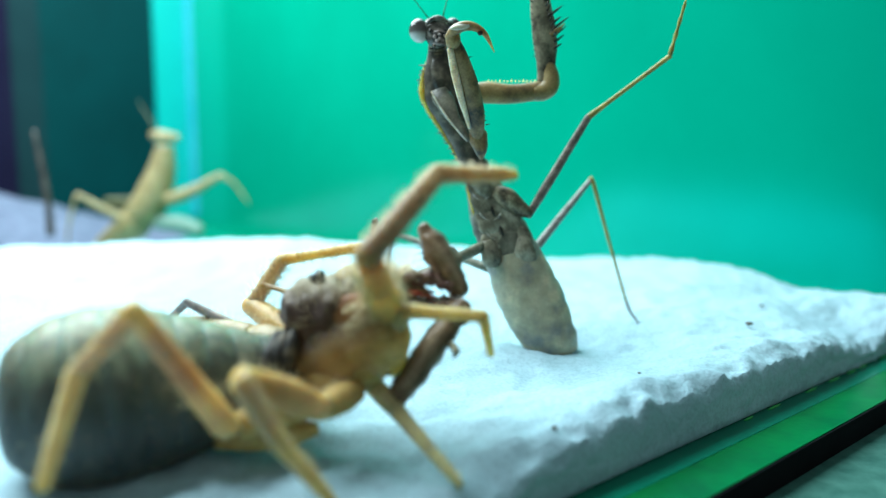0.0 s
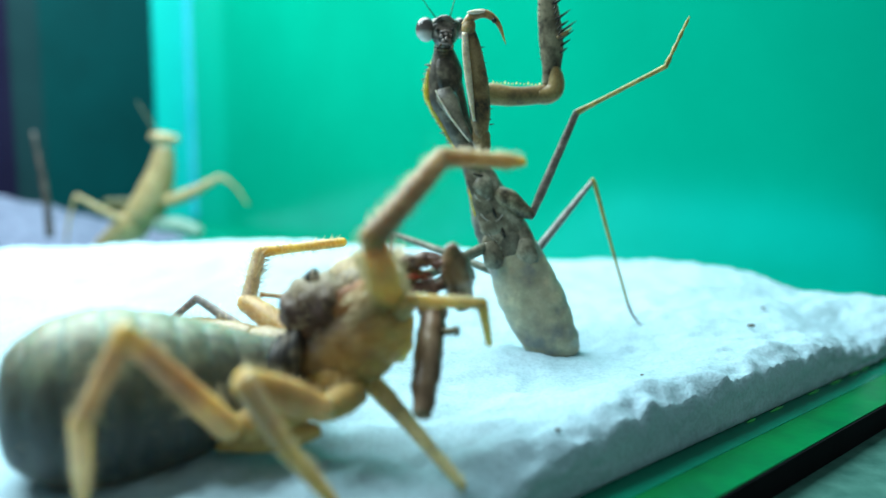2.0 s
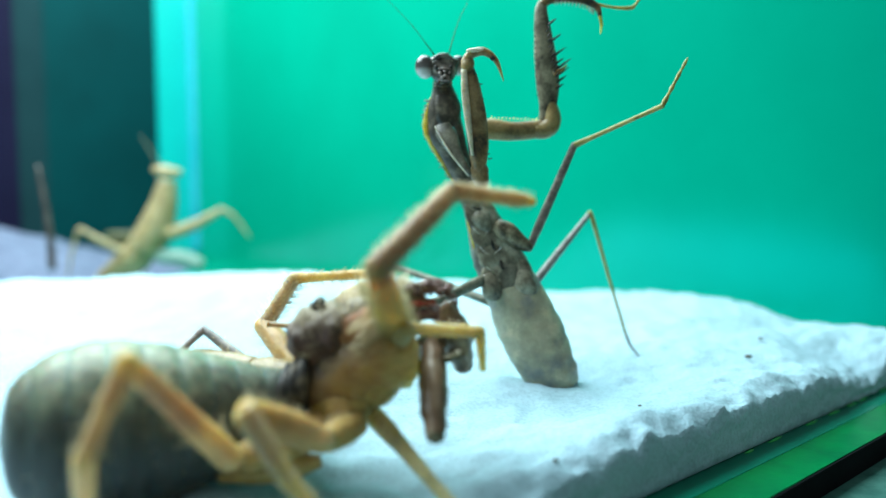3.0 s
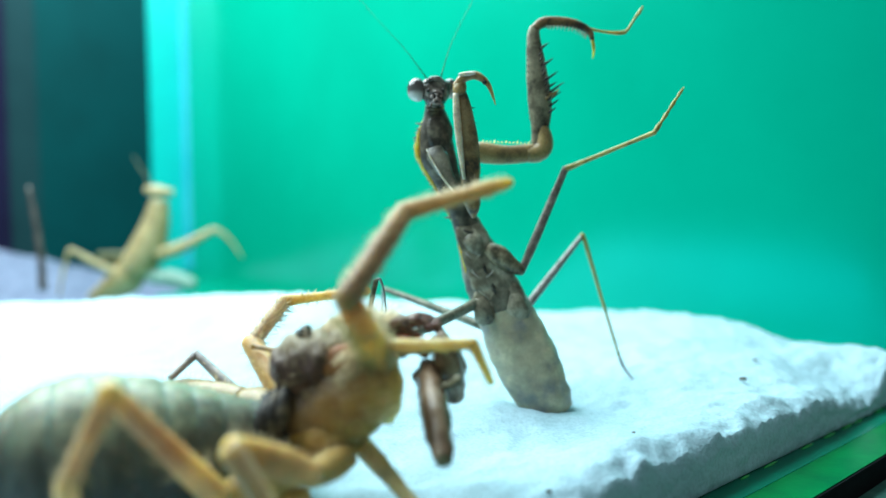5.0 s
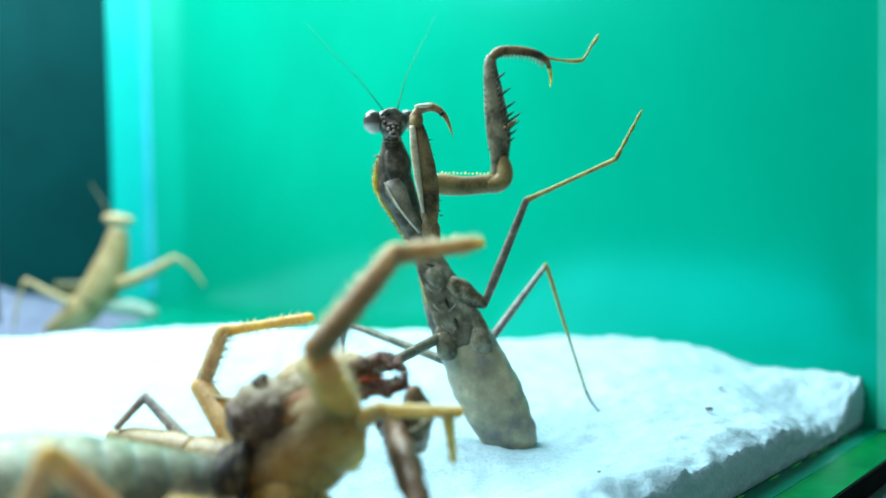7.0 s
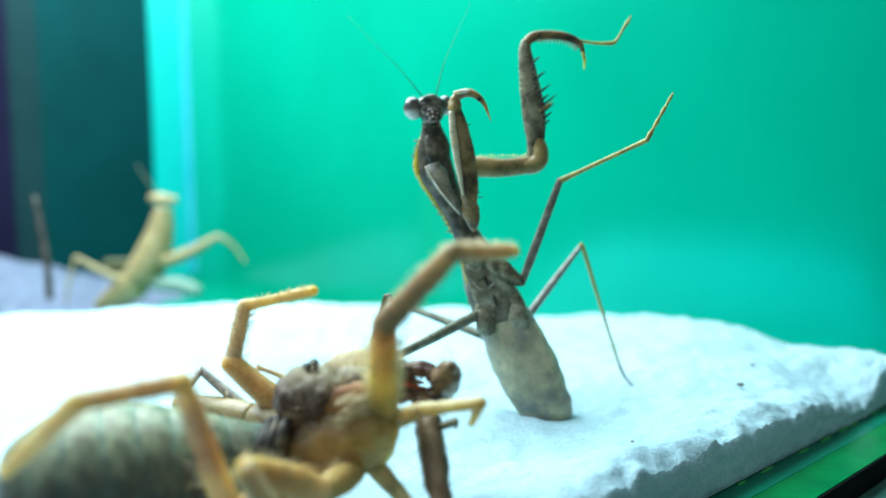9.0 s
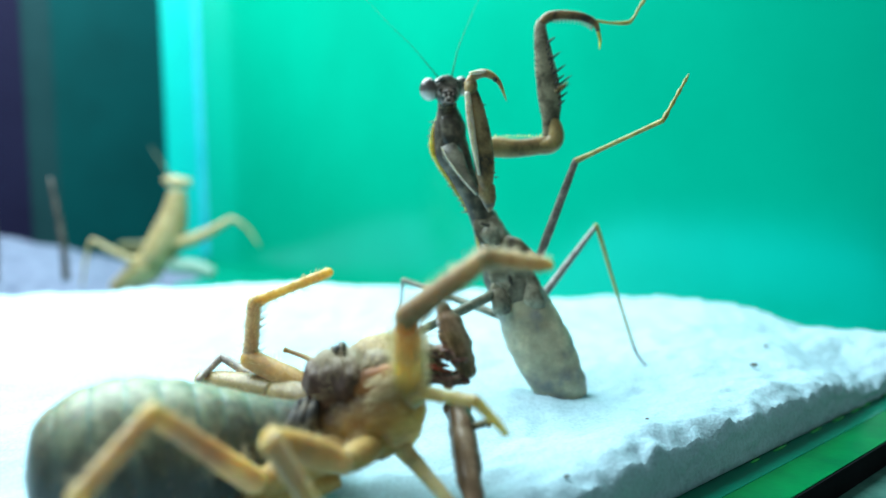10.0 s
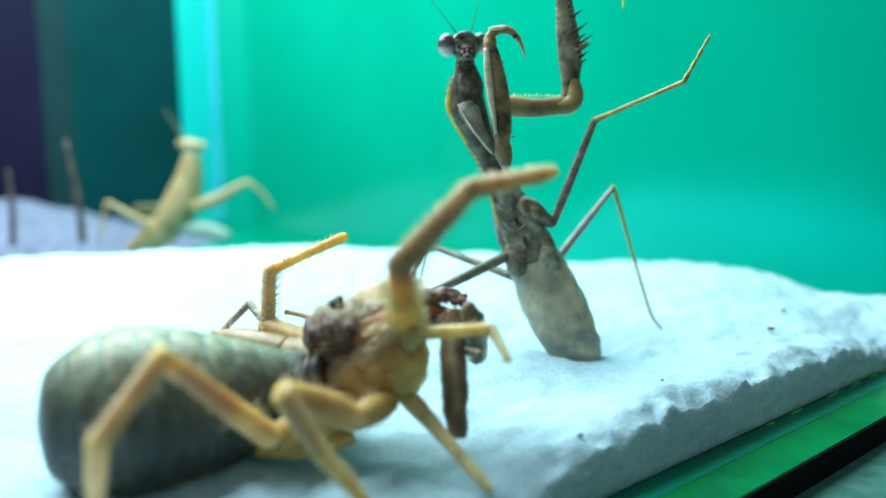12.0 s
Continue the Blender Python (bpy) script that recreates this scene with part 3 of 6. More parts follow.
def elbow_turn(angle, nod=0.0):
    """A turn of the folded arm about its elbow, within the upper body."""
    x, y, z = (np.array((0.62, 13.5, 4.0)) - np.array(WAIST)) * CM
    return pose(x, y, z, 0, angle, 0) @ pose(0, 0, 0, nod) @ pose(-x, -y, -z)


def upper(name, build, material, label="", arm=False):
    """A part of the upper body, which sways about the waist; build draws it in tank coordinates."""
    bm = bmesh.new()
    build(bm)
    bmesh.ops.translate(bm, verts=bm.verts, vec=-Vector(WAIST) * CM)
    ob = part(name, bm, material, mantis, label)
    ob.matrix_basis = turned(0)
    (ARM_PIECES if arm else UPPER_PIECES).append(ob)
    return ob


def lower(name, build, material, label=""):
    bm = bmesh.new()
    build(bm)
    bmesh.ops.translate(bm, verts=bm.verts, vec=-Vector(MANTIS_FOOT) * CM)
    return part(name, bm, material, mantis, label)


def limb_along(points, radii, **more):
    return lambda bm: loft(bm, points, radii, **more)


def head_shape(bm):
    # a triangle seen from the front: broad crown, narrow mouth
    loft(bm, [(-0.02, 14.30, 6.16), (-0.02, 14.26, 6.08), (-0.01, 14.2, 5.95), (0.01, 14.12, 5.82), (0.03, 14.05, 5.72), (0.03, 14.05, 5.66)],
         [(0.10, 0.14), (0.20, 0.31), (0.22, 0.30), (0.20, 0.24), (0.15, 0.16), (0.05, 0.07)], sides=18, steps=18, lump=0.14)


def mouth_parts(bm):
    rng = random.Random(12)
    for dx, dz in ((-0.085, 0.02), (0.0, 0.055), (0.085, 0.03), (-0.05, -0.055), (0.06, -0.05), (0.01, -0.02)):
        ball(bm, (0.025 + dx, 13.90 + 0.3 * abs(dx), 5.80 + dz), (rng.uniform(0.03, 0.05), 0.035, rng.uniform(0.028, 0.05)), 8, 10, lump=0.6)
    loft(bm, [(-0.09, 13.95, 5.71), (0.025, 13.89, 5.69), (0.13, 13.95, 5.71)], [0.016, 0.026, 0.016], sides=8, lump=0.3)
    loft(bm, [(-0.09, 13.96, 5.90), (0.02, 13.92, 5.915), (0.13, 13.96, 5.90)], [0.014, 0.024, 0.014], sides=8, lump=0.3)


def gape(bm):
    ball(bm, (0.025, 13.965, 5.80), (0.145, 0.06, 0.13), lump=0.15)


def brow(bm):
    loft(bm, [(-0.22, 14.1, 6.05), (-0.1, 14.04, 6.14), (0.0, 14.02, 6.16), (0.1, 14.04, 6.14), (0.20, 14.1, 6.05)], [0.03, 0.05, 0.055, 0.05, 0.03], sides=8, lump=0.4)


def palps(bm):
    for dx in (-1, 1):
        loft(bm, [(0.03 + dx * 0.06, 13.97, 5.72), (0.03 + dx * 0.12, 13.9, 5.64), (0.03 + dx * 0.07, 13.88, 5.58)], [0.022, 0.02, 0.012], sides=6)


upper("head", head_shape, MANTIS_CROWN, "glossy mottled grey triangular head")
upper("mouth", gape, MANTIS_SPINE, "dark open mouth")
upper("mouthpart", mouth_parts, MANTIS_MOUTH, "pinkish grey mouthparts")
upper("brow", brow, MANTIS_CROWN, "glossy speckled brow ridge")
upper("mouthpart", palps, MANTIS_ARM)
def face_pits(bm):
    for x, z in ((-0.13, 5.93), (0.14, 5.93), (-0.06, 5.85), (0.08, 5.84)):
        ball(bm, (x, 13.965, z), (0.035, 0.03, 0.04), 6, 8, lump=0.5)
    loft(bm, [(-0.10, 13.95, 5.72), (0.02, 13.88, 5.70), (0.13, 13.95, 5.72)], [0.01, 0.016, 0.01], sides=6, lump=0.3)


def brow_specks(bm):
    rng = random.Random(3)
    for k in range(14):
        x = -0.2 + 0.03 * k
        ball(bm, (x, 14.01 + abs(x) * 0.25 + rng.uniform(-0.01, 0.02), 6.14 - 1.6 * x * x + rng.uniform(-0.03, 0.05)), (0.024, 0.02, 0.02), 6, 6, lump=0.5)


upper("face_pit", face_pits, MANTIS_SPINE, "dark pits of the face")
upper("brow_speck", brow_specks, MANTIS_BLADE, "white grains along the brow")
upper("eye", lambda bm: ball(bm, (-0.34, 14.20, 5.98), (0.185, 0.20, 0.22)), MANTIS_EYE, "bulging grey glossy eye")
upper("eye", lambda bm: ball(bm, (0.28, 14.36, 6.03), (0.16, 0.18, 0.19)), MANTIS_EYE, "bulging grey glossy eye")
upper("antenna", limb_along([(-0.16, 14.25, 6.20), (-0.61, 14.40, 6.81), (-1.07, 14.60, 7.32), (-1.57, 15.0, 7.95)], [0.013, 0.006, 0.004, 0.002], sides=6), MANTIS_FEELER, "thread-thin olive antenna")
upper("antenna", limb_along([(0.10, 14.25, 6.21), (0.27, 14.40, 6.80), (0.48, 14.60, 7.28), (0.87, 15.0, 8.10)], [0.013, 0.006, 0.004, 0.002], sides=6), MANTIS_FEELER, "thread-thin olive antenna")


def prothorax(bm):
    loft(bm, [(-0.01, 14.38, 5.78), (-0.01, 14.36, 5.62), (0.02, 14.35, 5.30), (0.02, 14.34, 5.0), (0.06, 14.34, 4.75), (0.22, 14.37, 4.35), (0.42, 14.42, 3.92), (0.60, 14.48, 3.45), (0.66, 14.5, 3.22)],
         [(0.14, 0.17), (0.15, 0.19), (0.20, 0.30), (0.22, 0.32), (0.24, 0.34), (0.20, 0.27), (0.19, 0.24), (0.19, 0.25), (0.2, 0.27)], sides=16, steps=32, lump=0.06)
    for k in range(5):
        z = 5.70 - 0.065 * k
        loft(bm, [(-0.17, 14.28, z), (-0.01, 14.20, z - 0.02), (0.15, 14.28, z)], [0.012, 0.022, 0.012], sides=6, slot=1)


def thorax_rim(bm):
    line = [(-0.22, 14.40, 5.45), (-0.31, 14.38, 5.15), (-0.31, 14.36, 4.85), (-0.20, 14.36, 4.55), (0.0, 14.38, 4.18), (0.16, 14.42, 3.9), (0.34, 14.46, 3.5)]
    loft(bm, line, [0.02, 0.05, 0.075, 0.07, 0.045, 0.03, 0.014], sides=8, steps=30, lump=0.3)
    for k in range(22):
        p = smooth_between(line, 0.06 + k * 0.042)
        spike(bm, p, p + np.array((-0.10 - 0.03 * (k % 3 == 0), -0.03, 0.02 - 0.03 * (k % 2))), 0.035, slot=1)


upper("prothorax", prothorax, [MANTIS_DARK, MANTIS_SKIN], "dark mottled neck shield")
upper("rim", thorax_rim, [MANTIS_RIM, MANTIS_DARK], "toothed edge, light from behind painted in as yellow")


def chest(bm):
    loft(bm, [(0.0, 14.14, 5.46), (0.03, 14.10, 5.25), (0.08, 14.09, 5.02), (0.1, 14.12, 4.86)], [(0.03, 0.13), (0.05, 0.2), (0.05, 0.2), (0.03, 0.12)], sides=10, lump=0.1)


upper("chest_plate", chest, MANTIS_DARK)


def saw(bm, a, b, out, count, length, r, slot=1):
    for k in range(count):
        f = (k + 0.5) / count
        p = np.array(a) * (1 - f) + np.array(b) * f
        l = length * (1.0 if k % 3 else 1.7)
        spike(bm, p, p + np.array(out) * l, r, slot)


# the folded arm before the chest
upper("coxa", limb_along([(-0.02, 13.98, 4.90), (0.06, 13.86, 4.68), (0.26, 13.70, 4.32), (0.50, 13.54, 3.96)], [(0.04, 0.14), (0.08, 0.18), (0.08, 0.10), (0.05, 0.04)], sides=12, lump=0.2), MANTIS_SHOULDER, "grey-olive upper arm")
upper("coxa_edge", limb_along([(-0.16, 13.88, 4.86), (-0.06, 13.78, 4.66), (0.16, 13.62, 4.30), (0.44, 13.48, 3.94)], [0.012, 0.02, 0.02, 0.012], sides=6, steps=18), MANTIS_BLADE, "thin pale edge of the upper arm")
upper("trochanter", limb_along([(0.58, 13.56, 4.30), (0.64, 13.53, 4.02), (0.68, 13.55, 3.80), (0.69, 13.6, 3.62)], [0.07, (0.12, 0.16), (0.10, 0.12), 0.03], sides=14, steps=18, lump=0.2), MANTIS_ARM)


def folded_femur(bm):
    loft(bm, [(0.64, 13.52, 4.0), (0.62, 13.50, 4.4), (0.58, 13.49, 4.9), (0.52, 13.48, 5.4), (0.46, 13.49, 5.75), (0.43, 13.5, 5.92)],
         [(0.10, 0.10), (0.14, 0.18), (0.15, 0.20), (0.13, 0.16), (0.10, 0.12), (0.06, 0.07)], sides=14, steps=24, lump=0.04)
    saw(bm, (0.80, 13.48, 4.2), (0.62, 13.46, 5.6), (0.95, -0.1, 0.1), 16, 0.055, 0.018)


upper("femur", folded_femur, [MANTIS_ARM, MANTIS_DARK], "mottled brown raptorial femur", True)
upper("tibia", limb_along([(0.36, 13.38, 5.80), (0.38, 13.34, 5.4), (0.43, 13.33, 4.9), (0.51, 13.35, 4.30)], [(0.03, 0.05), (0.03, 0.065), (0.03, 0.06), (0.02, 0.025)], sides=8, lump=0.06), MANTIS_BLADE, "pale grey shin folded along the femur", True)
upper("claw", limb_along([(0.36, 13.48, 5.92), (0.50, 13.44, 6.08), (0.72, 13.40, 6.11), (0.93, 13.40, 5.95), (1.06, 13.40, 5.60)], [0.075, 0.085, 0.075, 0.045, 0.006], sides=10, steps=20), MANTIS_AMBER, "curved hooked amber claw", True)
upper("claw_pad", lambda bm: ball(bm, (0.60, 13.385, 6.13), (0.20, 0.065, 0.05)), MANTIS_BLADE, "pale glossy pad", True)
upper("claw_spot", lambda bm: ball(bm, (0.86, 13.36, 5.99), (0.045, 0.05, 0.045), 8, 10, lump=0.3), MANTIS_SPINE, "black spot on the claw", True)
upper("knee", lambda bm: ball(bm, (0.43, 13.46, 5.88), (0.12, 0.11, 0.16), lump=0.2), MANTIS_AMBER, "amber knee", True)

# the raised arm


def raised_coxa(bm):
    loft(bm, [(0.55, 14.25, 4.84), (0.85, 14.22, 4.83), (1.3, 14.24, 4.79), (1.75, 14.28, 4.83), (1.98, 14.3, 4.92)], [(0.14, 0.16), (0.15, 0.20), (0.14, 0.18), (0.13, 0.17), (0.10, 0.12)], sides=14, steps=20, lump=0.04)
    saw(bm, (0.85, 14.2, 5.02), (1.78, 14.26, 4.99), (0.25, -0.1, 1.0), 13, 0.034, 0.016)


def raised_femur(bm):
    loft(bm, [(1.93, 14.32, 4.98), (1.97, 14.33, 5.25), (1.97, 14.34, 5.65), (1.93, 14.36, 6.1), (1.87, 14.38, 6.65), (1.84, 14.4, 7.02), (1.87, 14.4, 7.19)],
         [(0.11, 0.14), (0.13, 0.165), (0.16, 0.22), (0.155, 0.215), (0.125, 0.165), (0.09, 0.12), (0.07, 0.09)], sides=16, steps=32, lump=0.05)
    for x, z, l in ((2.00, 6.78, 0.09), (2.05, 6.47, 0.13), (2.10, 6.20, 0.17), (2.14, 6.06, 0.10), (2.17, 5.97, 0.21), (2.17, 5.84, 0.17), (2.17, 5.72, 0.12), (2.16, 5.60, 0.08)):
        base = np.array((x - 0.05, 14.24, z - 0.03))
        mid = base + np.array((0.05 + l * 0.5, -0.04, 0.03 + l * 0.38))
        loft(bm, [base, mid, base + np.array((0.05 + l * 1.05, -0.06, 0.03 + l * 0.75))], [0.030, 0.019, 0.003], sides=6, steps=6, slot=1)
    for k in range(12):
        f = k / 11
        base = np.array((1.78 - 0.06 * f, 14.30, 5.45 + 1.2 * f))
        spike(bm, base, base + np.array((-0.05, -0.02, 0.03)), 0.014)
    for k in range(10):
        f = k / 9
        base = np.array((2.08 - 0.17 * f, 14.15 + 0.04 * f, 5.78 + 0.82 * f))
        tip = base + np.array((0.055, -0.05, 0.10 + 0.03 * (k % 2)))
        loft(bm, [base, (base + tip) / 2 + np.array((0.01, -0.02, 0)), tip], [0.020, 0.014, 0.003], sides=6, steps=5, slot=1)


def orange_spine(bm):
    loft(bm, [(2.06, 14.22, 5.82), (2.18, 14.17, 5.90), (2.30, 14.13, 6.0)], [0.06, 0.04, 0.004], sides=8, steps=8)


upper("spine", orange_spine, MANTIS_AMBER, "stout amber spine on the thigh")


def raised_tibia(bm):
    loft(bm, [(1.86, 14.40, 7.15), (2.02, 14.38, 7.26), (2.35, 14.36, 7.27), (2.65, 14.33, 7.21), (2.86, 14.31, 7.09), (2.93, 14.3, 6.9), (2.95, 14.3, 6.67)], [(0.08, 0.085), (0.07, 0.10), (0.06, 0.092), (0.055, 0.08), (0.05, 0.062), 0.035, 0.006], sides=12, steps=28)
    for k in range(13):
        f = k / 12
        p = smooth_between([(2.1, 14.33, 7.19), (2.35, 14.31, 7.18), (2.62, 14.29, 7.13), (2.80, 14.28, 7.03)], f)
        spike(bm, p, p + np.array((-0.015, -0.03, -0.085 - 0.03 * f)), 0.026, slot=1)


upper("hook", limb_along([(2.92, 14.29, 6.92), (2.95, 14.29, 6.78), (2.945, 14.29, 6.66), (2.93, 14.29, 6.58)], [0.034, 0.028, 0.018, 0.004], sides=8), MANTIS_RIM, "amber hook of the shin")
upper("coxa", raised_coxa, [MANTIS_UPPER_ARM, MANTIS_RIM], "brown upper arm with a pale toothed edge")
upper("trochanter", limb_along([(1.72, 14.28, 4.80), (1.90, 14.29, 4.82), (2.02, 14.3, 4.92), (2.04, 14.31, 5.10), (2.0, 14.32, 5.32)], [0.15, 0.175, 0.18, 0.165, 0.12], sides=14, steps=16), MANTIS_UPPER_ARM)
upper("femur", raised_femur, [MANTIS_THIGH, MANTIS_SPINE], "mottled raptorial femur with dark spines")
upper("tibia", raised_tibia, [MANTIS_ARM, MANTIS_BLADE], "toothed shin ending in a hook")
upper("tarsus", limb_along([(2.84, 14.32, 7.14), (3.15, 14.36, 7.09), (3.50, 14.4, 7.08), (3.62, 14.42, 7.16), (3.76, 14.46, 7.38), (3.84, 14.48, 7.48), (3.91, 14.5, 7.60)], [0.03, 0.024, 0.040, 0.025, 0.025, 0.036, 0.012], sides=8, steps=24), MANTIS_SHIN, "yellow-green slender foot")


def thorax(bm):
    loft(bm, [(0.60, 14.52, 3.55), (0.70, 14.52, 3.25), (0.86, 14.52, 2.85), (1.02, 14.5, 2.45), (1.2, 14.42, 2.05), (1.32, 14.36, 1.8)],
         [(0.17, 0.23), (0.22, 0.30), (0.30, 0.40), (0.36, 0.48), (0.40, 0.52), (0.38, 0.5)], sides=18, steps=24, lump=0.10)


def thorax_plate(i, sign):
    """One of the paired plates that overlap down the chest."""
    x, z, r = 0.72 + 0.165 * i, 3.16 - 0.37 * i, 0.22 + 0.055 * i

    def build(bm):
        line = []
        for f in (-1.0, -0.5, 0.0, 0.5, 1.0):
            line.append((x + sign * (0.13 + 0.02 * i) + 0.10 * f + sign * 0.05 * f, 14.52 - r - 0.015 - 0.030 * (1 - f * f) - 0.03 * f, z - 0.30 * f))
        w = 0.125 + 0.024 * i
        loft(bm, line, [(0.012, w * 1.0), (0.035, w * 1.4), (0.04, w * 1.4), (0.045, w), (0.010, w * 0.25)], sides=14, steps=16, lump=0.16)
    return build


def waist_seam(bm):
    loft(bm, [(0.46, 14.40, 3.42), (0.58, 14.25, 3.36), (0.72, 14.25, 3.33), (0.86, 14.40, 3.34)], [0.012, 0.022, 0.022, 0.012], sides=8, steps=16, lump=0.4)


def bud_edge(points):
    return limb_along(points, [0.02, 0.032, 0.035, 0.03, 0.015], sides=6, steps=16, lump=0.1)


def crease(i, sign):
    """The pale raised edge between two plates."""
    x, z, r = 0.72 + 0.165 * i, 3.16 - 0.37 * i, 0.22 + 0.055 * i
    w = 0.10 + 0.02 * i
    return limb_along([(x + sign * w * 2.2, 14.48 - r * 0.85, z - 0.02), (x + sign * w * 1.5, 14.48 - r - 0.06, z - 0.20), (x + sign * w * 0.5, 14.47 - r - 0.075, z - 0.30)], [0.006, 0.014, 0.006], sides=6, steps=10, lump=0.3)


def mark(i):
    """A dark wedge on the midline."""
    x, z, r = 0.76 + 0.165 * i, 3.02 - 0.37 * i, 0.25 + 0.055 * i
    return limb_along([(x - 0.02, 14.50 - r - 0.05, z + 0.10), (x, 14.50 - r - 0.065, z), (x + 0.06, 14.50 - r - 0.05, z - 0.14)], [0.008, 0.03, 0.006], sides=6, steps=10, lump=0.4)


lower("thorax", thorax, MANTIS_SHOULDER, "plated grey-brown middle body")
for i in range(4):
    for sign in (-1, 1):
        lower("thorax_plate", thorax_plate(i, sign), MANTIS_PLATE)
        lower("plate_edge", crease(i, sign), MANTIS_BLADE)
    lower("thorax_mark", mark(i), MANTIS_SPINE)
lower("thorax_plate", limb_along([(0.60, 14.30, 3.34), (0.70, 14.20, 3.18), (0.80, 14.20, 3.0), (0.86, 14.22, 2.84)], [(0.02, 0.16), (0.05, 0.18), (0.05, 0.12), (0.01, 0.03)], sides=14, steps=16, lump=0.15), MANTIS_PLATE)
for side_x, side_z, r in ((0.88, 1.86, 0.17), (1.52, 1.92, 0.19)):
    lower("thorax_plate", limb_along([(side_x - 0.05, 14.06, side_z + 0.26), (side_x, 14.0, side_z + 0.05), (side_x + 0.04, 14.0, side_z - 0.16), (side_x + 0.05, 14.05, side_z - 0.26)], [(0.02, r * 0.5), (0.07, r), (0.07, r), (0.02, r * 0.4)], sides=16, steps=16, lump=0.12), MANTIS_PLATE)
lower("waist_seam", waist_seam, MANTIS_SPINE, "dark seam across the waist")
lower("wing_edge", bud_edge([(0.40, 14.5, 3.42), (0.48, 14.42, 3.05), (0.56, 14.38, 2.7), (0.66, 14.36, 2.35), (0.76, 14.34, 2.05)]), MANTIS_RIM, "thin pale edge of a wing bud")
lower("wing_edge", bud_edge([(0.90, 14.55, 3.40), (1.12, 14.5, 3.1), (1.36, 14.5, 2.75), (1.56, 14.46, 2.35), (1.72, 14.42, 1.95)]), MANTIS_SKIN, "thin mottled edge of a wing bud")


def mantis_abdomen(bm):
    line = [(1.22, 14.42, 2.0), (1.42, 14.30, 1.55), (1.64, 14.18, 1.05), (1.90, 14.06, 0.50), (2.12, 13.98, 0.12), (2.26, 13.96, -0.08)]
    fat = [(0.36, 0.50), (0.42, 0.56), (0.44, 0.60), (0.42, 0.56), (0.36, 0.46), (0.24, 0.34)]
    us = [k / 56 for k in range(57)]
    rs = [tuple(smooth_between(fat, u) * (1.0 + 0.007 * abs(math.sin(7 * math.pi * u)))) for u in us]
    loft(bm, [smooth_between(line, u) for u in us], rs, sides=28, steps=56, lump=0.05)


lower("abdomen", mantis_abdomen, MANTIS_BELLY, "pale olive-grey flecked belly")
lower("abdomen_tip", lambda bm: ball(bm, (2.20, 13.94, 0.0), (0.27, 0.22, 0.14), lump=0.1), MANTIS_BELLY)

# walking legs
LIFTED_KNEE = np.array((-1.30, 12.9, 1.22))
lower("leg_coxa", limb_along([(1.0, 14.26, 3.02), (1.2, 14.16, 2.90), (1.45, 14.15, 2.70), (1.66, 14.2, 2.60)], [(0.12, 0.14), (0.13, 0.19), (0.12, 0.15), (0.08, 0.085)], sides=10, lump=0.06), MANTIS_SKIN)
lower("leg_coxa", limb_along([(1.30, 14.1, 2.05), (1.5, 14.16, 1.88), (1.74, 14.4, 1.74)], [(0.08, 0.12), (0.12, 0.17), (0.08, 0.1)], sides=12, lump=0.08), MANTIS_PALE)
lower("leg_coxa", limb_along([(1.10, 14.12, 1.98), (0.98, 14.14, 1.80), (0.90, 14.25, 1.60)], [(0.08, 0.12), (0.12, 0.16), (0.08, 0.1)], sides=12, lump=0.08), MANTIS_PALE)
lower("leg_femur", limb_along([(1.70, 14.55, 1.80), (2.35, 15.1, 2.48), (3.01, 15.6, 3.18)], [0.085, 0.075, 0.05], sides=10), MANTIS_GREY, "slim blue-grey thigh")
lower("leg_tibia", limb_along([(3.01, 15.6, 3.20), (3.08, 15.58, 3.10), (3.42, 15.5, 1.9), (3.77, 15.4, 0.71)], [0.05, 0.045, 0.032, 0.028], sides=8), MANTIS_SHIN)
lower("leg_tarsus", limb_along([(3.77, 15.4, 0.71), (3.86, 15.32, 0.48), (4.03, 15.2, 0.26)], [0.036, 0.03, 0.012], sides=8), MANTIS_GREY)
lower("leg_femur", limb_along([(0.95, 14.25, 2.08), (0.0, 13.6, 1.72), tuple(LIFTED_KNEE)], [0.105, 0.095, 0.06], sides=10), MANTIS_OLIVE)
lower("leg_femur", limb_along([(0.98, 14.4, 1.50), (0.0, 15.2, 1.78), (-1.10, 16.0, 2.08)], [0.085, 0.08, 0.055], sides=10), MANTIS_OLIVE)
lower("leg_tibia", limb_along([(-1.10, 16.0, 2.10), (-1.16, 16.1, 1.5), (-1.20, 16.3, 0.42)], [0.04, 0.03, 0.02], sides=8), MANTIS_GREY)

LENGTHS = dict(
    palp=(1.429, 1.270, 1.265,),
    far_palp=(1.045, 0.833, 1.245,),
    first_leg=(0.770, 0.978, 0.532,),
    hind_leg=(1.892, 0.943, 1.028,),
    far_leg=(1.000, 0.514,),
    prey_lower=(1.289,),
    prey_upper=(0.733,),
    lifted_leg=(1.36,),
    mid_leg=(2.052, 1.763, 0.994,),
)


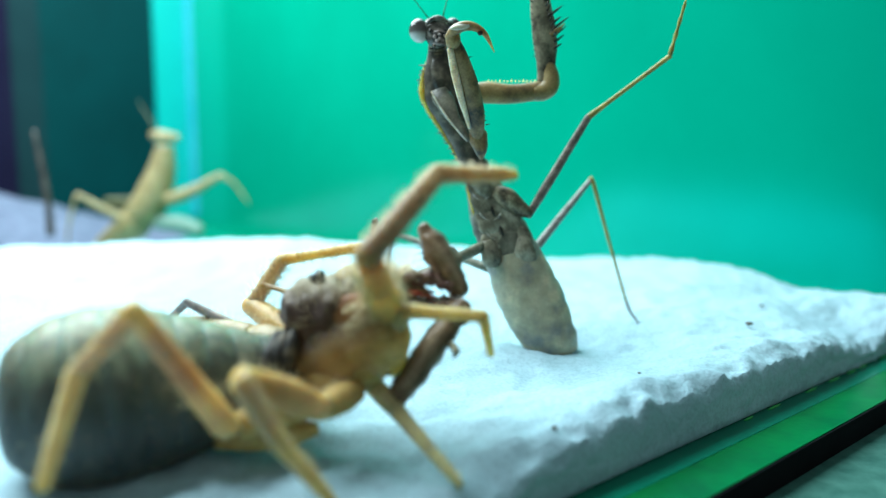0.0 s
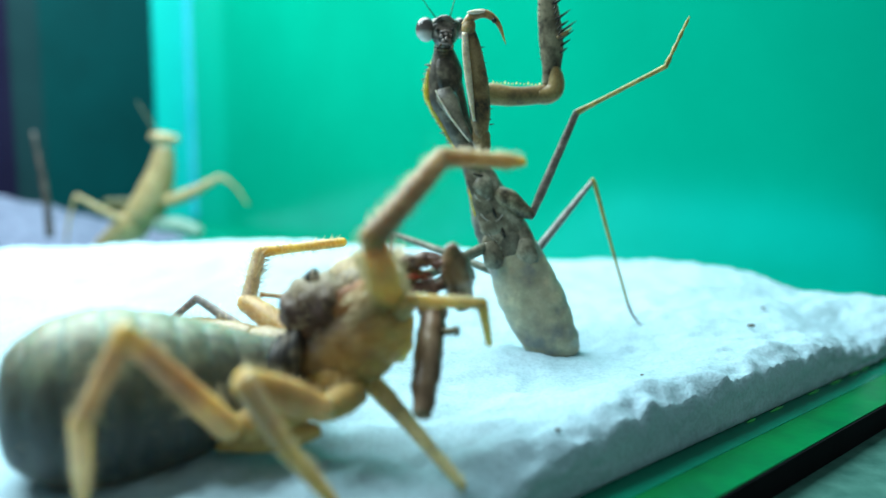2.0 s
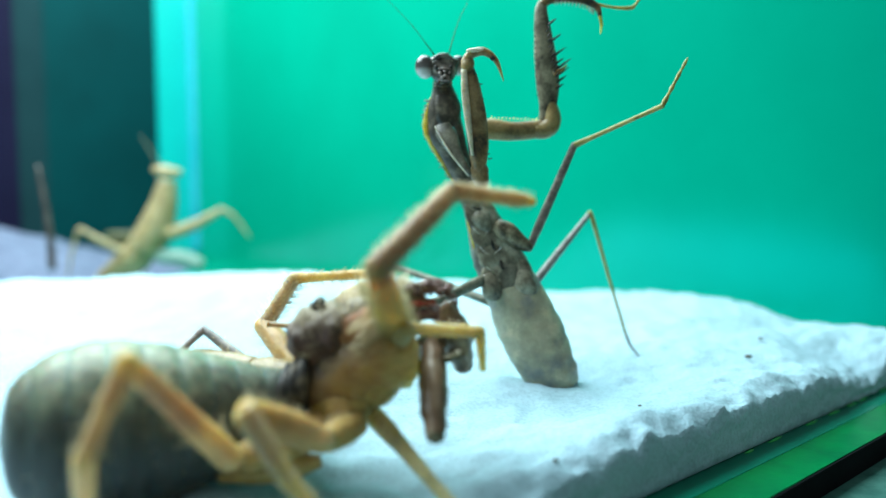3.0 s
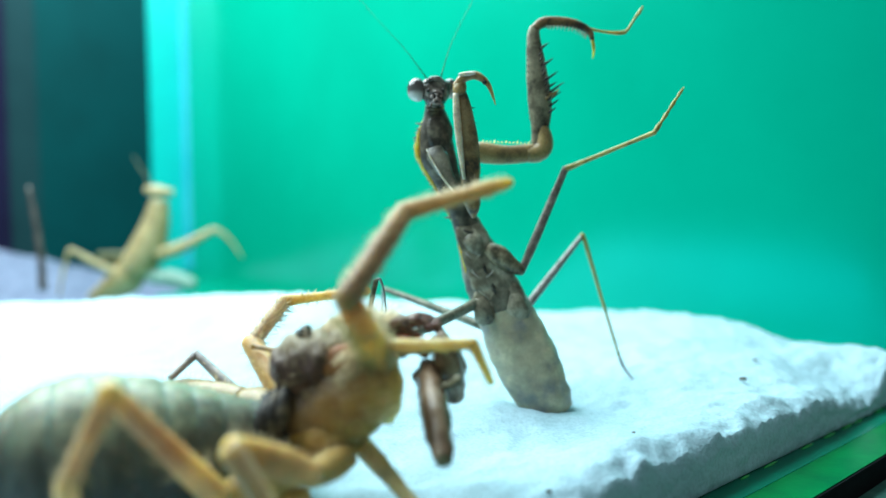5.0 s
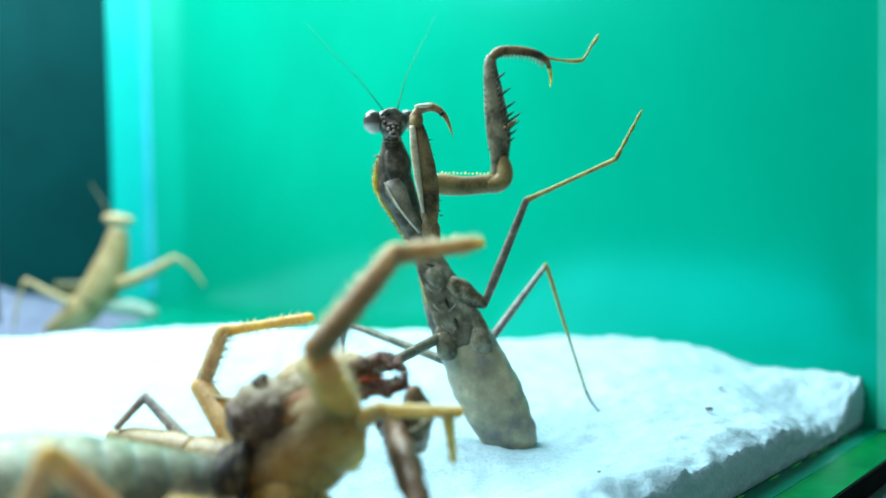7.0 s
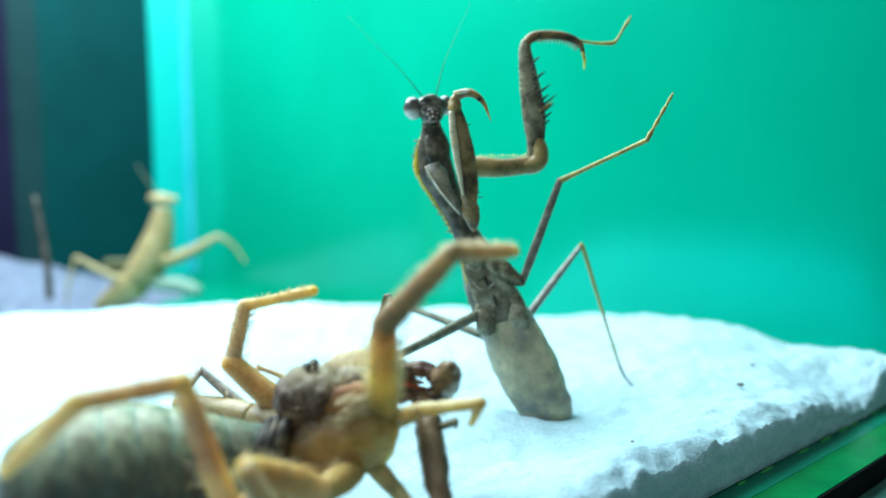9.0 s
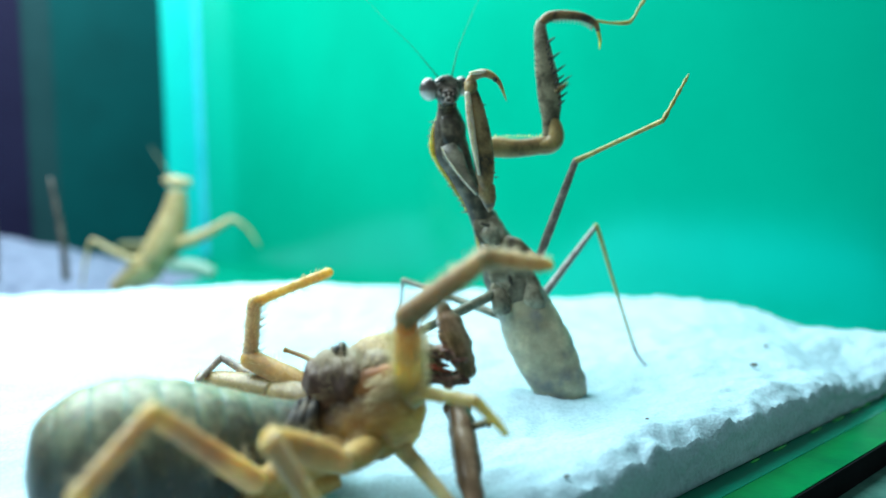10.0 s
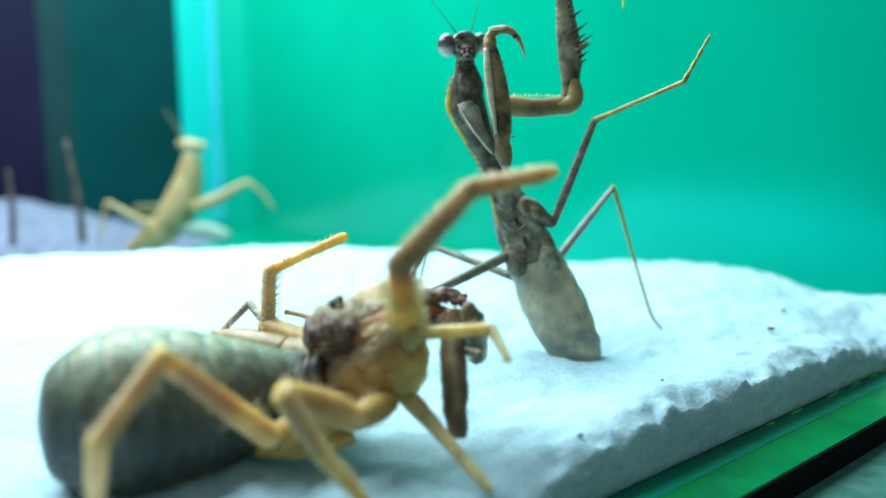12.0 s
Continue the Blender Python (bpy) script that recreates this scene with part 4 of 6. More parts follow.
def segment(key, name, length, radii, material, parent, label="", hairs=0, hair_length=0.12, sides=12, bristle=SPIDER_BRISTLE, flat=1.0, lump=0.05, seed=1, start=0.0, rounded=True):
    """One rigid joint of a limb along its own x axis, with hairs."""
    rng = random.Random(seed * 77 + len(key))
    n = len(radii) - 1
    bm = bmesh.new()
    us = [k / (5 * n) for k in range(5 * n + 1)]
    line = [(start + (length - start) * u, float(smooth_between([(q,) for q in radii], u)[0])) for u in us]
    if rounded:
        first, last = radii[0], radii[-1]
        line = [(start - first * f, first * math.sqrt(1 - f * f)) for f in (0.98, 0.85, 0.6, 0.3)] + line + [(length + last * f, last * math.sqrt(1 - f * f)) for f in (0.3, 0.6, 0.85, 0.98)]
    loft(bm, [(x, 0, 0) for x, r in line], [(r * flat, r) for x, r in line], sides=sides, steps=len(line) - 1, side=(0, 1, 0), lump=lump)
    coat = bmesh.new()
    for _ in range(hairs):
        u, g = rng.uniform(0.06, 0.97), rng.uniform(0, 2 * math.pi)
        r = float(smooth_between([(q,) for q in radii], u)[0])
        base = np.array((u * length, math.cos(g) * r * flat, math.sin(g) * r))
        out = np.array((rng.uniform(0.25, 0.9), math.cos(g), math.sin(g)))
        spike(coat, base * (1, 0.9, 0.9), base + out / np.linalg.norm(out) * hair_length * rng.uniform(0.5, 1.5), 0.006, 0, 3)
    ob = part(name, bm, material, parent, label)
    hair_coat(coat, bristle, ob)
    MOVERS[key] = ob
    return ob


a, b, c = LENGTHS["mid_leg"]
segment("mid_leg_femur", "leg_femur", a, [0.07, 0.085, 0.08, 0.075, 0.065], MANTIS_LEG, mantis, "dark brown raised thigh", 0, lump=0.03)
segment("mid_leg_tibia", "leg_tibia", b, [0.06, 0.042, 0.04, 0.038, 0.045], MANTIS_SHIN, mantis, "olive-yellow slender shin", 8, 0.05, bristle=DARK_BRISTLE)
segment("mid_leg_tarsus", "leg_tarsus", c, [0.034, 0.046, 0.026, 0.038, 0.024, 0.036, 0.022, 0.03, 0.012], MANTIS_SHIN, mantis, "olive-yellow slender foot")

segment("lifted_tibia", "leg_tibia", LENGTHS["lifted_leg"][0], [0.055, 0.055, 0.05, 0.045, 0.05], MANTIS_DARK_SHIN, mantis, "dark olive lifted shin", 10, 0.05, bristle=DARK_BRISTLE)
bm = bmesh.new()
l = LENGTHS["lifted_leg"][0]
loft(bm, [(l, 0, 0), (l + 0.05, 0, -0.07), (l - 0.12, 0, -0.17), (l - 0.40, 0, -0.27), (l - 0.75, 0, -0.36)], [0.03, 0.026, 0.018, 0.016, 0.008], sides=6, steps=20)
part("leg_tarsus", bm, MANTIS_GREY, MOVERS["lifted_tibia"], "thread-thin hanging foot")

# ---- the camel spider ----
SPIDER_FOOT = (-2.4, 9.3, 0.0)
spider = thing("camel_spider", *SPIDER_FOOT, "tan hairy camel spider with swollen grey-green abdomen, feeding on sand", "camel spider")
BELLY_SPINE = [(-4.95, 8.08, 0.92), (-4.5, 8.28, 0.92), (-4.0, 8.5, 0.92), (-3.5, 8.75, 0.93), (-3.0, 9.0, 0.92), (-2.5, 9.25, 0.91), (-1.95, 9.52, 0.92)]


def belly_width(u):
    """Half height of the abdomen from its blunt rear to the waist."""
    rear = math.sqrt(max(0.0, 1 - (1 - min(u / 0.36, 1.0)) ** 2.3))
    return rear * (1.02 - 0.62 * max(0.0, (u - 0.38) / 0.62) ** 1.3) + 0.01


BELLY_LINE = [tuple(smooth_between(BELLY_SPINE, k / 24)) for k in range(25)]
BELLY_FAT = [(belly_width(k / 24) * 0.96, belly_width(k / 24)) for k in range(25)]


def spider_part(name, build, material, label="", coat=None):
    ob = None
    for draw in (build, coat):
        if draw:
            bm = bmesh.new()
            draw(bm)
            bmesh.ops.translate(bm, verts=bm.verts, vec=-Vector(SPIDER_FOOT) * CM)
            if ob is None:
                ob = part(name, bm, material, spider, label)
            else:
                hair_coat(bm, SPIDER_BRISTLE, ob)
    return ob


def belly_ring(u0, u1, seed):
    rng = random.Random(seed)

    def build(bm):
        us = [u0 + (u1 - u0) * k / 6 for k in range(7)]
        pts = [smooth_between(BELLY_LINE, u) for u in us]
        rs = [tuple(smooth_between(BELLY_FAT, u) * (0.982 + 0.028 * math.sin(math.pi * k / 6) ** 0.6)) for k, u in enumerate(us)]
        loft(bm, pts, rs, sides=36, steps=12, lump=0.012)

    def coat(bm):
        for _ in range(60):
            u, g = rng.uniform(u0, u1), rng.uniform(0, 2 * math.pi)
            p, r = smooth_between(BELLY_LINE, u), smooth_between(BELLY_FAT, u)
            out = np.array((-0.45 * math.cos(g), 0.9 * math.cos(g), math.sin(g)))
            base = p + out * r[0] * 0.97
            spike(bm, base, base + (out + np.array((-0.5, -0.2, 0))) * rng.uniform(0.06, 0.16), 0.004, 0, 3)
    return build, coat


BELLY_PIECES = []
CUTS = [0.0, 0.12, 0.24, 0.36, 0.47, 0.58, 0.68, 0.78, 0.88, 1.0]
for k, (u0, u1) in enumerate(zip(CUTS, CUTS[1:])):
    ring, ring_coat = belly_ring(u0, min(1.0, u1 + 0.012), k)
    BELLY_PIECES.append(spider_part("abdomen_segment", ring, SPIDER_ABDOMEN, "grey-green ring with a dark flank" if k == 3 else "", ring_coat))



def membrane(u):
    """The thin pale skin between two rings."""
    def build(bm):
        us = (u - 0.007, u, u + 0.007)
        loft(bm, [smooth_between(BELLY_LINE, q) for q in us], [tuple(smooth_between(BELLY_FAT, q) * f) for q, f in zip(us, (0.985, 0.998, 0.985))], sides=48, steps=6, lump=0.012, close=False)
    return build


for u in CUTS[2:-1]:
    BELLY_PIECES.append(spider_part("membrane", membrane(u), SPIDER_MEMBRANE, "thin pale lavender skin between rings" if u == CUTS[2] else ""))

HEAD_PIVOT = (-2.03, 9.55, 1.05)


def head_part(name, build, material, label="", coat=None, hair=SPIDER_BRISTLE):
    """A part of the fore body, which turns at the waist."""
    ob = None
    for draw in (build, coat):
        if draw:
            bm = bmesh.new()
            draw(bm)
            bmesh.ops.translate(bm, verts=bm.verts, vec=-Vector(HEAD_PIVOT) * CM)
            if ob is None:
                ob = part(name, bm, material, spider, label)
            else:
                hair_coat(bm, hair, ob)
    ob.location = (np.array(HEAD_PIVOT) - np.array(SPIDER_FOOT)) * CM
    HEAD_PIECES.append(ob)
    return ob


def fur(bm, line, fat, count, length, seed, lift=(0.1, 0, 0.35), slot=0, thick=0.0035):
    rng = random.Random(seed)
    for _ in range(count):
        u, g = rng.uniform(0.03, 0.97), rng.uniform(0, 2 * math.pi)
        p, r = smooth_between(line, u), smooth_between(fat, u)
        out = np.array((0.0, math.cos(g), math.sin(g)))
        base = p + np.array((0, math.cos(g) * r[0], math.sin(g) * r[1])) * 0.96
        spike(bm, base, base + (out + np.array(lift)) * length * rng.uniform(0.4, 1.4), thick, slot, 3)


SHIELD_LINE = [(-1.99, 9.50, 1.55), (-1.94, 9.50, 1.58), (-1.74, 9.49, 1.65), (-1.46, 9.46, 1.71), (-1.21, 9.45, 1.74), (-1.04, 9.46, 1.75), (-0.98, 9.48, 1.75)]
SHIELD_FAT = [(0.08, 0.12), (0.25, 0.29), (0.39, 0.43), (0.42, 0.44), (0.36, 0.37), (0.21, 0.21), (0.05, 0.06)]


def propeltidium(bm):
    loft(bm, SHIELD_LINE, SHIELD_FAT, sides=32, steps=36, lump=0.3)


def socket(bm):
    ball(bm, (-0.95, 9.15, 1.70), (0.40, 0.15, 0.36), lump=0.2)


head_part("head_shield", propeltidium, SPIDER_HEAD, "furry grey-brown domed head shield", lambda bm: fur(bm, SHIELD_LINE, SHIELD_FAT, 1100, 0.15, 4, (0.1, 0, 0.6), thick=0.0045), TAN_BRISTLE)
head_part("palp_socket", socket, SPIDER_SOCKET, "rust-orange socket of the feeler")


def eye_mound(bm):
    ball(bm, (-1.60, 9.56, 2.12), (0.13, 0.12, 0.08))


head_part("eye_mound", eye_mound, SPIDER_BAND)
for dy in (-0.07, 0.07):
    head_part("eye", lambda bm: ball(bm, (-1.57, 9.52 + dy, 2.18), (0.07, 0.07, 0.065)), EYE_BLACK, "shiny black eye")


BASE_LINE = [(-1.97, 9.45, 1.02), (-1.62, 9.38, 1.13), (-1.22, 9.34, 1.26), (-0.87, 9.31, 1.38), (-0.60, 9.30, 1.49), (-0.42, 9.30, 1.55)]
BASE_FAT = [(0.25, 0.28), (0.41, 0.43), (0.49, 0.49), (0.47, 0.48), (0.35, 0.40), (0.10, 0.12)]


def coxae(bm):
    loft(bm, BASE_LINE, BASE_FAT, sides=28, steps=28, lump=0.16)


head_part("leg_base", coxae, SPIDER_LEG_BASE, "swollen amber-brown furry leg bases", lambda bm: fur(bm, BASE_LINE, BASE_FAT, 4200, 0.085, 6, thick=0.0045))
for line, fat in (([(-1.25, 9.22, 1.06), (-0.95, 9.14, 1.08), (-0.68, 9.14, 1.16)], [0.22, 0.26, 0.12]), ([(-1.78, 9.22, 0.92), (-1.45, 9.10, 0.90), (-1.12, 9.08, 0.90)], [0.14, 0.25, 0.14])):
    head_part("coxa", limb_along(line, fat, sides=18, steps=16, lump=0.12), SPIDER_BASE, "", lambda bm: fur(bm, line, [(r, r) for r in fat], 380, 0.09, 11))
for k, (x, z) in enumerate(((-2.12, 1.14), (-2.0, 1.20), (-1.87, 1.26))):
    head_part("thorax_plate", limb_along([(x - 0.06, 9.22 + 0.02 * k, z - 0.40), (x - 0.01, 8.90 + 0.01 * k, z - 0.1), (x + 0.04, 8.96 + 0.02 * k, z + 0.18), (x + 0.06, 9.3, z + 0.36)], [0.03, 0.085, 0.09, 0.03], sides=12, steps=18, lump=0.15), SPIDER_BAND, "black-banded narrow back plate")
head_part("thorax", limb_along([(-2.15, 9.5, 1.05), (-1.85, 9.55, 1.12), (-1.55, 9.6, 1.25)], [0.36, 0.40, 0.38], sides=18, lump=0.06), SPIDER_BAND)
for dy, tone in ((-0.22, SPIDER_NEAR_JAW), (0.2, SPIDER_CREST)):
    jaw_line = [(-1.55, 9.76 + dy, 1.62 + dy * 0.3), (-1.15, 9.80 + dy, 1.80 + dy * 0.3), (-0.85, 9.87 + dy, 1.86 + dy * 0.2), (-0.62, 9.95 + dy * 0.8, 1.94), (-0.45, 10.02 + dy * 0.6, 1.98)]
    jaw_fat = [(0.20, 0.30), (0.33, 0.40), (0.32, 0.36), (0.21, 0.22), (0.11, 0.12)]
    head_part("jaw", limb_along(jaw_line, jaw_fat, sides=18, steps=24, lump=0.07), tone, "bulbous furry brown jaw", lambda bm: fur(bm, jaw_line, jaw_fat, 700, 0.13, 21, (0.7, 0, 0.5), thick=0.005))


def sweep_hairs(bm):
    """Long pale bristles that cross the hollow between the head lobe and the feeler."""
    rng = random.Random(31)
    for _ in range(95):
        b = np.array((rng.uniform(-1.20, -0.80), rng.uniform(8.88, 9.02), rng.uniform(1.46, 1.92)))
        l = rng.uniform(0.2, 0.5)
        spike(bm, b, b + np.array((0.75, -0.12, rng.uniform(0.25, 0.8))) * l, 0.0065, 0, 3)
    for _ in range(7):
        b = np.array((rng.uniform(-1.9, -1.3), rng.uniform(9.08, 9.14), rng.uniform(1.55, 1.75)))
        spike(bm, b, b + np.array((rng.uniform(0.2, 0.4), -0.08, rng.uniform(-0.10, 0.12))), 0.004, 0, 3)


tagged(head_part("bristles", sweep_hairs, SPIDER_BRISTLE, "long pale bristles beside the jaws"), kind="stuff")


def finger(y, up):
    """One toothed finger of a pincer."""
    def build(bm):
        if up:
            line = [(-0.62, y, 1.98), (-0.44, y - 0.02, 2.07), (-0.19, y - 0.02, 2.08), (0.05, y, 2.00), (0.18, y + 0.01, 1.86)]
            fat, way = [0.10, 0.085, 0.08, 0.055, 0.008], -1
        else:
            line = [(-0.62, y, 1.78), (-0.40, y - 0.03, 1.74), (-0.14, y - 0.03, 1.72), (0.08, y, 1.76), (0.19, y + 0.01, 1.84)]
            fat, way = [0.10, 0.09, 0.08, 0.055, 0.008], 1
        loft(bm, line, fat, sides=14, steps=24, lump=0.7)
        for k, l in enumerate((0.8, 1.2, 0.6, 0.9, 0.5)):
            p = smooth_between(line, 0.30 + 0.12 * k) + np.array((0, -0.03, way * 0.045))
            spike(bm, p, p + np.array((0.02, -0.01, way * 0.10 * l)), 0.035, 0)
        for k in range(6):
            p = smooth_between(line, 0.10 + 0.14 * k) - np.array((0, 0.06, way * (0.05 if k % 2 else -0.03)))
            ball(bm, tuple(p), (0.075, 0.045, 0.055), 8, 10, lump=0.5)
    return build


def gum(y):
    return limb_along([(-0.62, y - 0.06, 1.90), (-0.45, y - 0.08, 1.92), (-0.25, y - 0.07, 1.90), (-0.10, y - 0.04, 1.86)], [0.04, 0.055, 0.045, 0.015], sides=10, steps=16, lump=0.7)


for y in (9.80, 10.08):
    head_part("fang", finger(y, True), SPIDER_FANG, "glossy dark red toothed fang")
    head_part("fang", finger(y, False), SPIDER_FANG, "glossy dark red toothed fang")
    head_part("gum", gum(y), SPIDER_GUM, "wet red skin between the fangs")


def mouth_hairs(bm):
    rng = random.Random(9)
    for _ in range(130):
        b = np.array((rng.uniform(-0.66, -0.34), rng.uniform(9.7, 10.1), rng.uniform(1.70, 2.16)))
        mid = b + np.array((rng.uniform(0.06, 0.16), rng.uniform(-0.08, 0.0), rng.uniform(0.03, 0.14)))
        loft(bm, [b, mid, mid + np.array((rng.uniform(0.04, 0.14), -0.02, rng.uniform(-0.10, 0.02)))], [0.007, 0.006, 0.002], sides=3, steps=4)


tagged(head_part("jaw_hairs", mouth_hairs, BROWN_BRISTLE, "stiff curved brown hairs round the jaws"), kind="stuff")
head_part("leg_tip", limb_along([(-1.85, 10.2, 1.70), (-2.15, 10.4, 1.80), (-2.46, 10.58, 1.85), (-2.56, 10.6, 1.87)], [0.05, 0.042, 0.036, 0.046], sides=10, steps=14), FAR_COXA, "thin olive-brown far feeling leg")

a, b, c = LENGTHS["palp"]
segment("palp_femur", "palp_femur", a, [0.215, 0.19, 0.17, 0.155, 0.14], SPIDER_PALP_BASE, spider, "thick yellow-tan raised feeler base", 320, 0.11)
segment("palp_tibia", "palp_tibia", b, [0.15, 0.135, 0.13, 0.125, 0.115], SPIDER_PALP, spider, "brown furry feeler shaft", 320, 0.08)
segment("palp_tarsus", "palp_tarsus", c, [0.115, 0.10, 0.095, 0.09, 0.095, 0.06], SPIDER_TIP, spider, "brown blunt feeler tip", 260, 0.07)


def fringe(bm):
    """A dense comb of short pale bristles down the front of the feeler's base."""
    rng = random.Random(17)
    for _ in range(650):
        u, g = rng.uniform(0.0, 0.92), rng.gauss(0.0, 1.0)
        y, z = math.cos(g), math.sin(g)
        base = np.array((a * u, y * 0.19, z * 0.19))
        spike(bm, base, base + np.array((rng.uniform(0.02, 0.10), y * 0.13, z * 0.13)) * rng.uniform(0.6, 1.3), 0.006, 0, 3)


a = LENGTHS["palp"][0]
bm = bmesh.new()
fringe(bm)
hair_coat(bm, YELLOW_BRISTLE, MOVERS["palp_femur"], "fringe")
a, b, c = LENGTHS["far_palp"]
segment("far_palp_femur", "palp_femur", a, [0.18, 0.19, 0.17, 0.15], SPIDER_AMBER, spider, "yellow-tan feeler base", 70, 0.12)
segment("far_palp_tibia", "palp_tibia", b, [0.125, 0.112, 0.106, 0.10], SPIDER_FAR_PALP, spider, "pale ridged feeler shaft", 240, 0.13)
segment("far_palp_tarsus", "palp_tarsus", c, [0.092, 0.075, 0.07, 0.076, 0.072], SPIDER_AMBER, spider, "", 260, 0.06)
a, b, c = LENGTHS["first_leg"]
segment("first_leg_femur", "leg_femur", a, [0.14, 0.13, 0.12, 0.10], SPIDER_FOOT_SKIN, spider, "", 30, 0.08)
segment("first_leg_tibia", "leg_tibia", b, [0.10, 0.085, 0.08, 0.075], SPIDER_FOOT_SKIN, spider, "thin tan feeling leg", 70, 0.07)
segment("first_leg_tarsus", "leg_tarsus", c, [0.075, 0.065, 0.055, 0.04], SPIDER_FOOT_SKIN, spider, "", 30, 0.06)
a, b, c = LENGTHS["hind_leg"]
segment("hind_leg_femur", "leg_femur", a, [0.16, 0.15, 0.13, 0.12, 0.105], SPIDER_LIMB, spider, "tan banded hind thigh", 60, 0.16)
segment("hind_leg_tibia", "leg_tibia", b, [0.11, 0.105, 0.10, 0.095], SPIDER_SHIN, spider, "", 50, 0.16)
segment("hind_leg_tarsus", "leg_tarsus", c, [0.11, 0.10, 0.09, 0.07], SPIDER_FOOT_SKIN, spider, "", 30, 0.10)
a, b = LENGTHS["far_leg"]
segment("far_leg_femur", "leg_femur", a, [0.09, 0.08, 0.07, 0.06], FAR_LIMB, spider, "thin blue-grey far leg", 16, 0.06)
segment("far_leg_tibia", "leg_tibia", b, [0.06, 0.055, 0.05], FAR_LIMB, spider, "", 8, 0.05)


def planted(names, points, fats, materials):
    for name, p, q, fat, material in zip(names, points, points[1:], fats, materials):
        def build(bm):
            mids = [np.array(p) * (1 - f) + np.array(q) * f for f in (0, 0.35, 0.7, 1)]
            loft(bm, mids, fat, sides=14, steps=14, lump=0.06)


        def coat(bm):
            mids = [np.array(p) * (1 - f) + np.array(q) * f for f in (0, 0.35, 0.7, 1)]
            fur(bm, mids, [(r, r) for r in fat], 170, 0.10, int(abs(p[0]) * 100))
        spider_part(name, build, material, "", coat)


planted(["leg_coxa", "leg_femur"], [(-1.05, 8.95, 0.86), (-1.40, 8.45, 0.80), (-2.01, 7.30, 1.50)], [[0.14, 0.18, 0.175, 0.14], [0.15, 0.19, 0.175, 0.13]], [SPIDER_BASE, SPIDER_THIGH])
planted(["leg_tibia", "leg_tarsus"], [(-2.01, 7.24, 1.53), (-1.61, 7.22, 0.87), (-1.13, 7.42, 0.16)], [[0.13, 0.125, 0.11, 0.10], [0.11, 0.09, 0.08, 0.05]], [SPIDER_SHIN, SPIDER_FOOT_SKIN])
planted(["leg_coxa", "leg_femur", "leg_tibia", "leg_tarsus"], [(-1.15, 9.40, 1.05), (-0.92, 9.36, 0.84), (-0.57, 9.0, 0.59), (-0.15, 8.56, 0.26), (0.20, 8.20, -0.01)], [[0.22, 0.2, 0.17, 0.13], [0.13, 0.13, 0.12, 0.10], [0.11, 0.09, 0.085, 0.075], [0.075, 0.07, 0.06, 0.045]], [SPIDER_BASE, SPIDER_FOOT_SKIN, SPIDER_FOOT_SKIN, SPIDER_FOOT_SKIN])
planted(["leg_coxa"], [(-1.45, 9.1, 0.8), (-2.35, 8.35, 0.62)], [[0.22, 0.24, 0.22, 0.17]], [SPIDER_BASE])
planted(["leg_coxa"], [(-2.7, 8.62, 0.30), (-1.5, 8.84, 0.42)], [[0.05, 0.15, 0.17, 0.07]], [SPIDER_BASE])
# legs of the far side, half hidden
planted(["leg_coxa", "leg_femur"], [(-1.9, 10.0, 1.0), (-2.65, 10.35, 1.14), (-3.95, 10.9, 1.24)], [[0.26, 0.31, 0.29, 0.23], [0.22, 0.22, 0.19, 0.09]], [FAR_COXA, FAR_COXA])
planted(["leg_coxa", "leg_femur"], [(-1.9, 9.8, 0.85), (-2.4, 10.2, 1.0), (-3.2, 10.6, 1.12)], [[0.2, 0.2, 0.17, 0.14], [0.14, 0.13, 0.12, 0.10]], [SPIDER_BASE, SPIDER_LIMB])

# ---- the prey in its jaws ----
prey = thing("prey_limb", 0.0, 10.2, 1.0, "chewed dark brown insect limb hanging from the spider's jaws", "insect limb")
segment("prey_lower", "shank", LENGTHS["prey_lower"][0], [0.10, 0.15, 0.18, 0.195, 0.19, 0.175, 0.15, 0.12], PREY_SKIN, prey, "brown ridged shank with a darker end", 10, 0.10, bristle=DARK_BRISTLE, lump=0.2, start=-0.40, rounded=False, sides=7)
segment("prey_upper", "stump", LENGTHS["prey_upper"][0], [0.14, 0.17, 0.19, 0.205, 0.20, 0.17, 0.10], PREY_SKIN, prey, "torn brown stump", 26, 0.07, bristle=DARK_BRISTLE, lump=0.22, start=-0.15, sides=9)
bm = bmesh.new()
loft(bm, [(-0.12, 0.0, 0.0), (0.08, -0.05, 0.05), (0.25, -0.10, 0.12), (0.38, -0.12, 0.16)], [0.06, 0.12, 0.13, 0.06], sides=10, lump=0.3)
part("torn_flesh", bm, PREY_FLESH, MOVERS["prey_upper"], "wet pale torn flesh")
bm = bmesh.new()
for k in range(7):
    p = np.array((0.02 + 0.09 * k, 0.06 + 0.02 * (k % 2), -0.16))
    spike(bm, p, p + np.array((0.05, 0.03, -0.07 - 0.03 * (k % 3))), 0.014, 0)
part("spine_row", bm, MANTIS_SPINE, MOVERS["prey_upper"], "row of short black spines")
bm = bmesh.new()
for k in range(5):
    g = 2.2 + 0.55 * k
    p = np.array((-0.36 + 0.06 * (k % 2), 0.10 * math.cos(g), 0.10 * math.sin(g)))
    loft(bm, [p, p + np.array((0.10, 0.07 * math.cos(g), 0.07 * math.sin(g))), p + np.array((0.24, 0.06 * math.cos(g), 0.06 * math.sin(g)))], [0.03, 0.05, 0.015], sides=8, lump=0.5)
part("torn_flesh", bm, PREY_FLESH, MOVERS["prey_lower"], "wet tan shreds of flesh")
bm = bmesh.new()
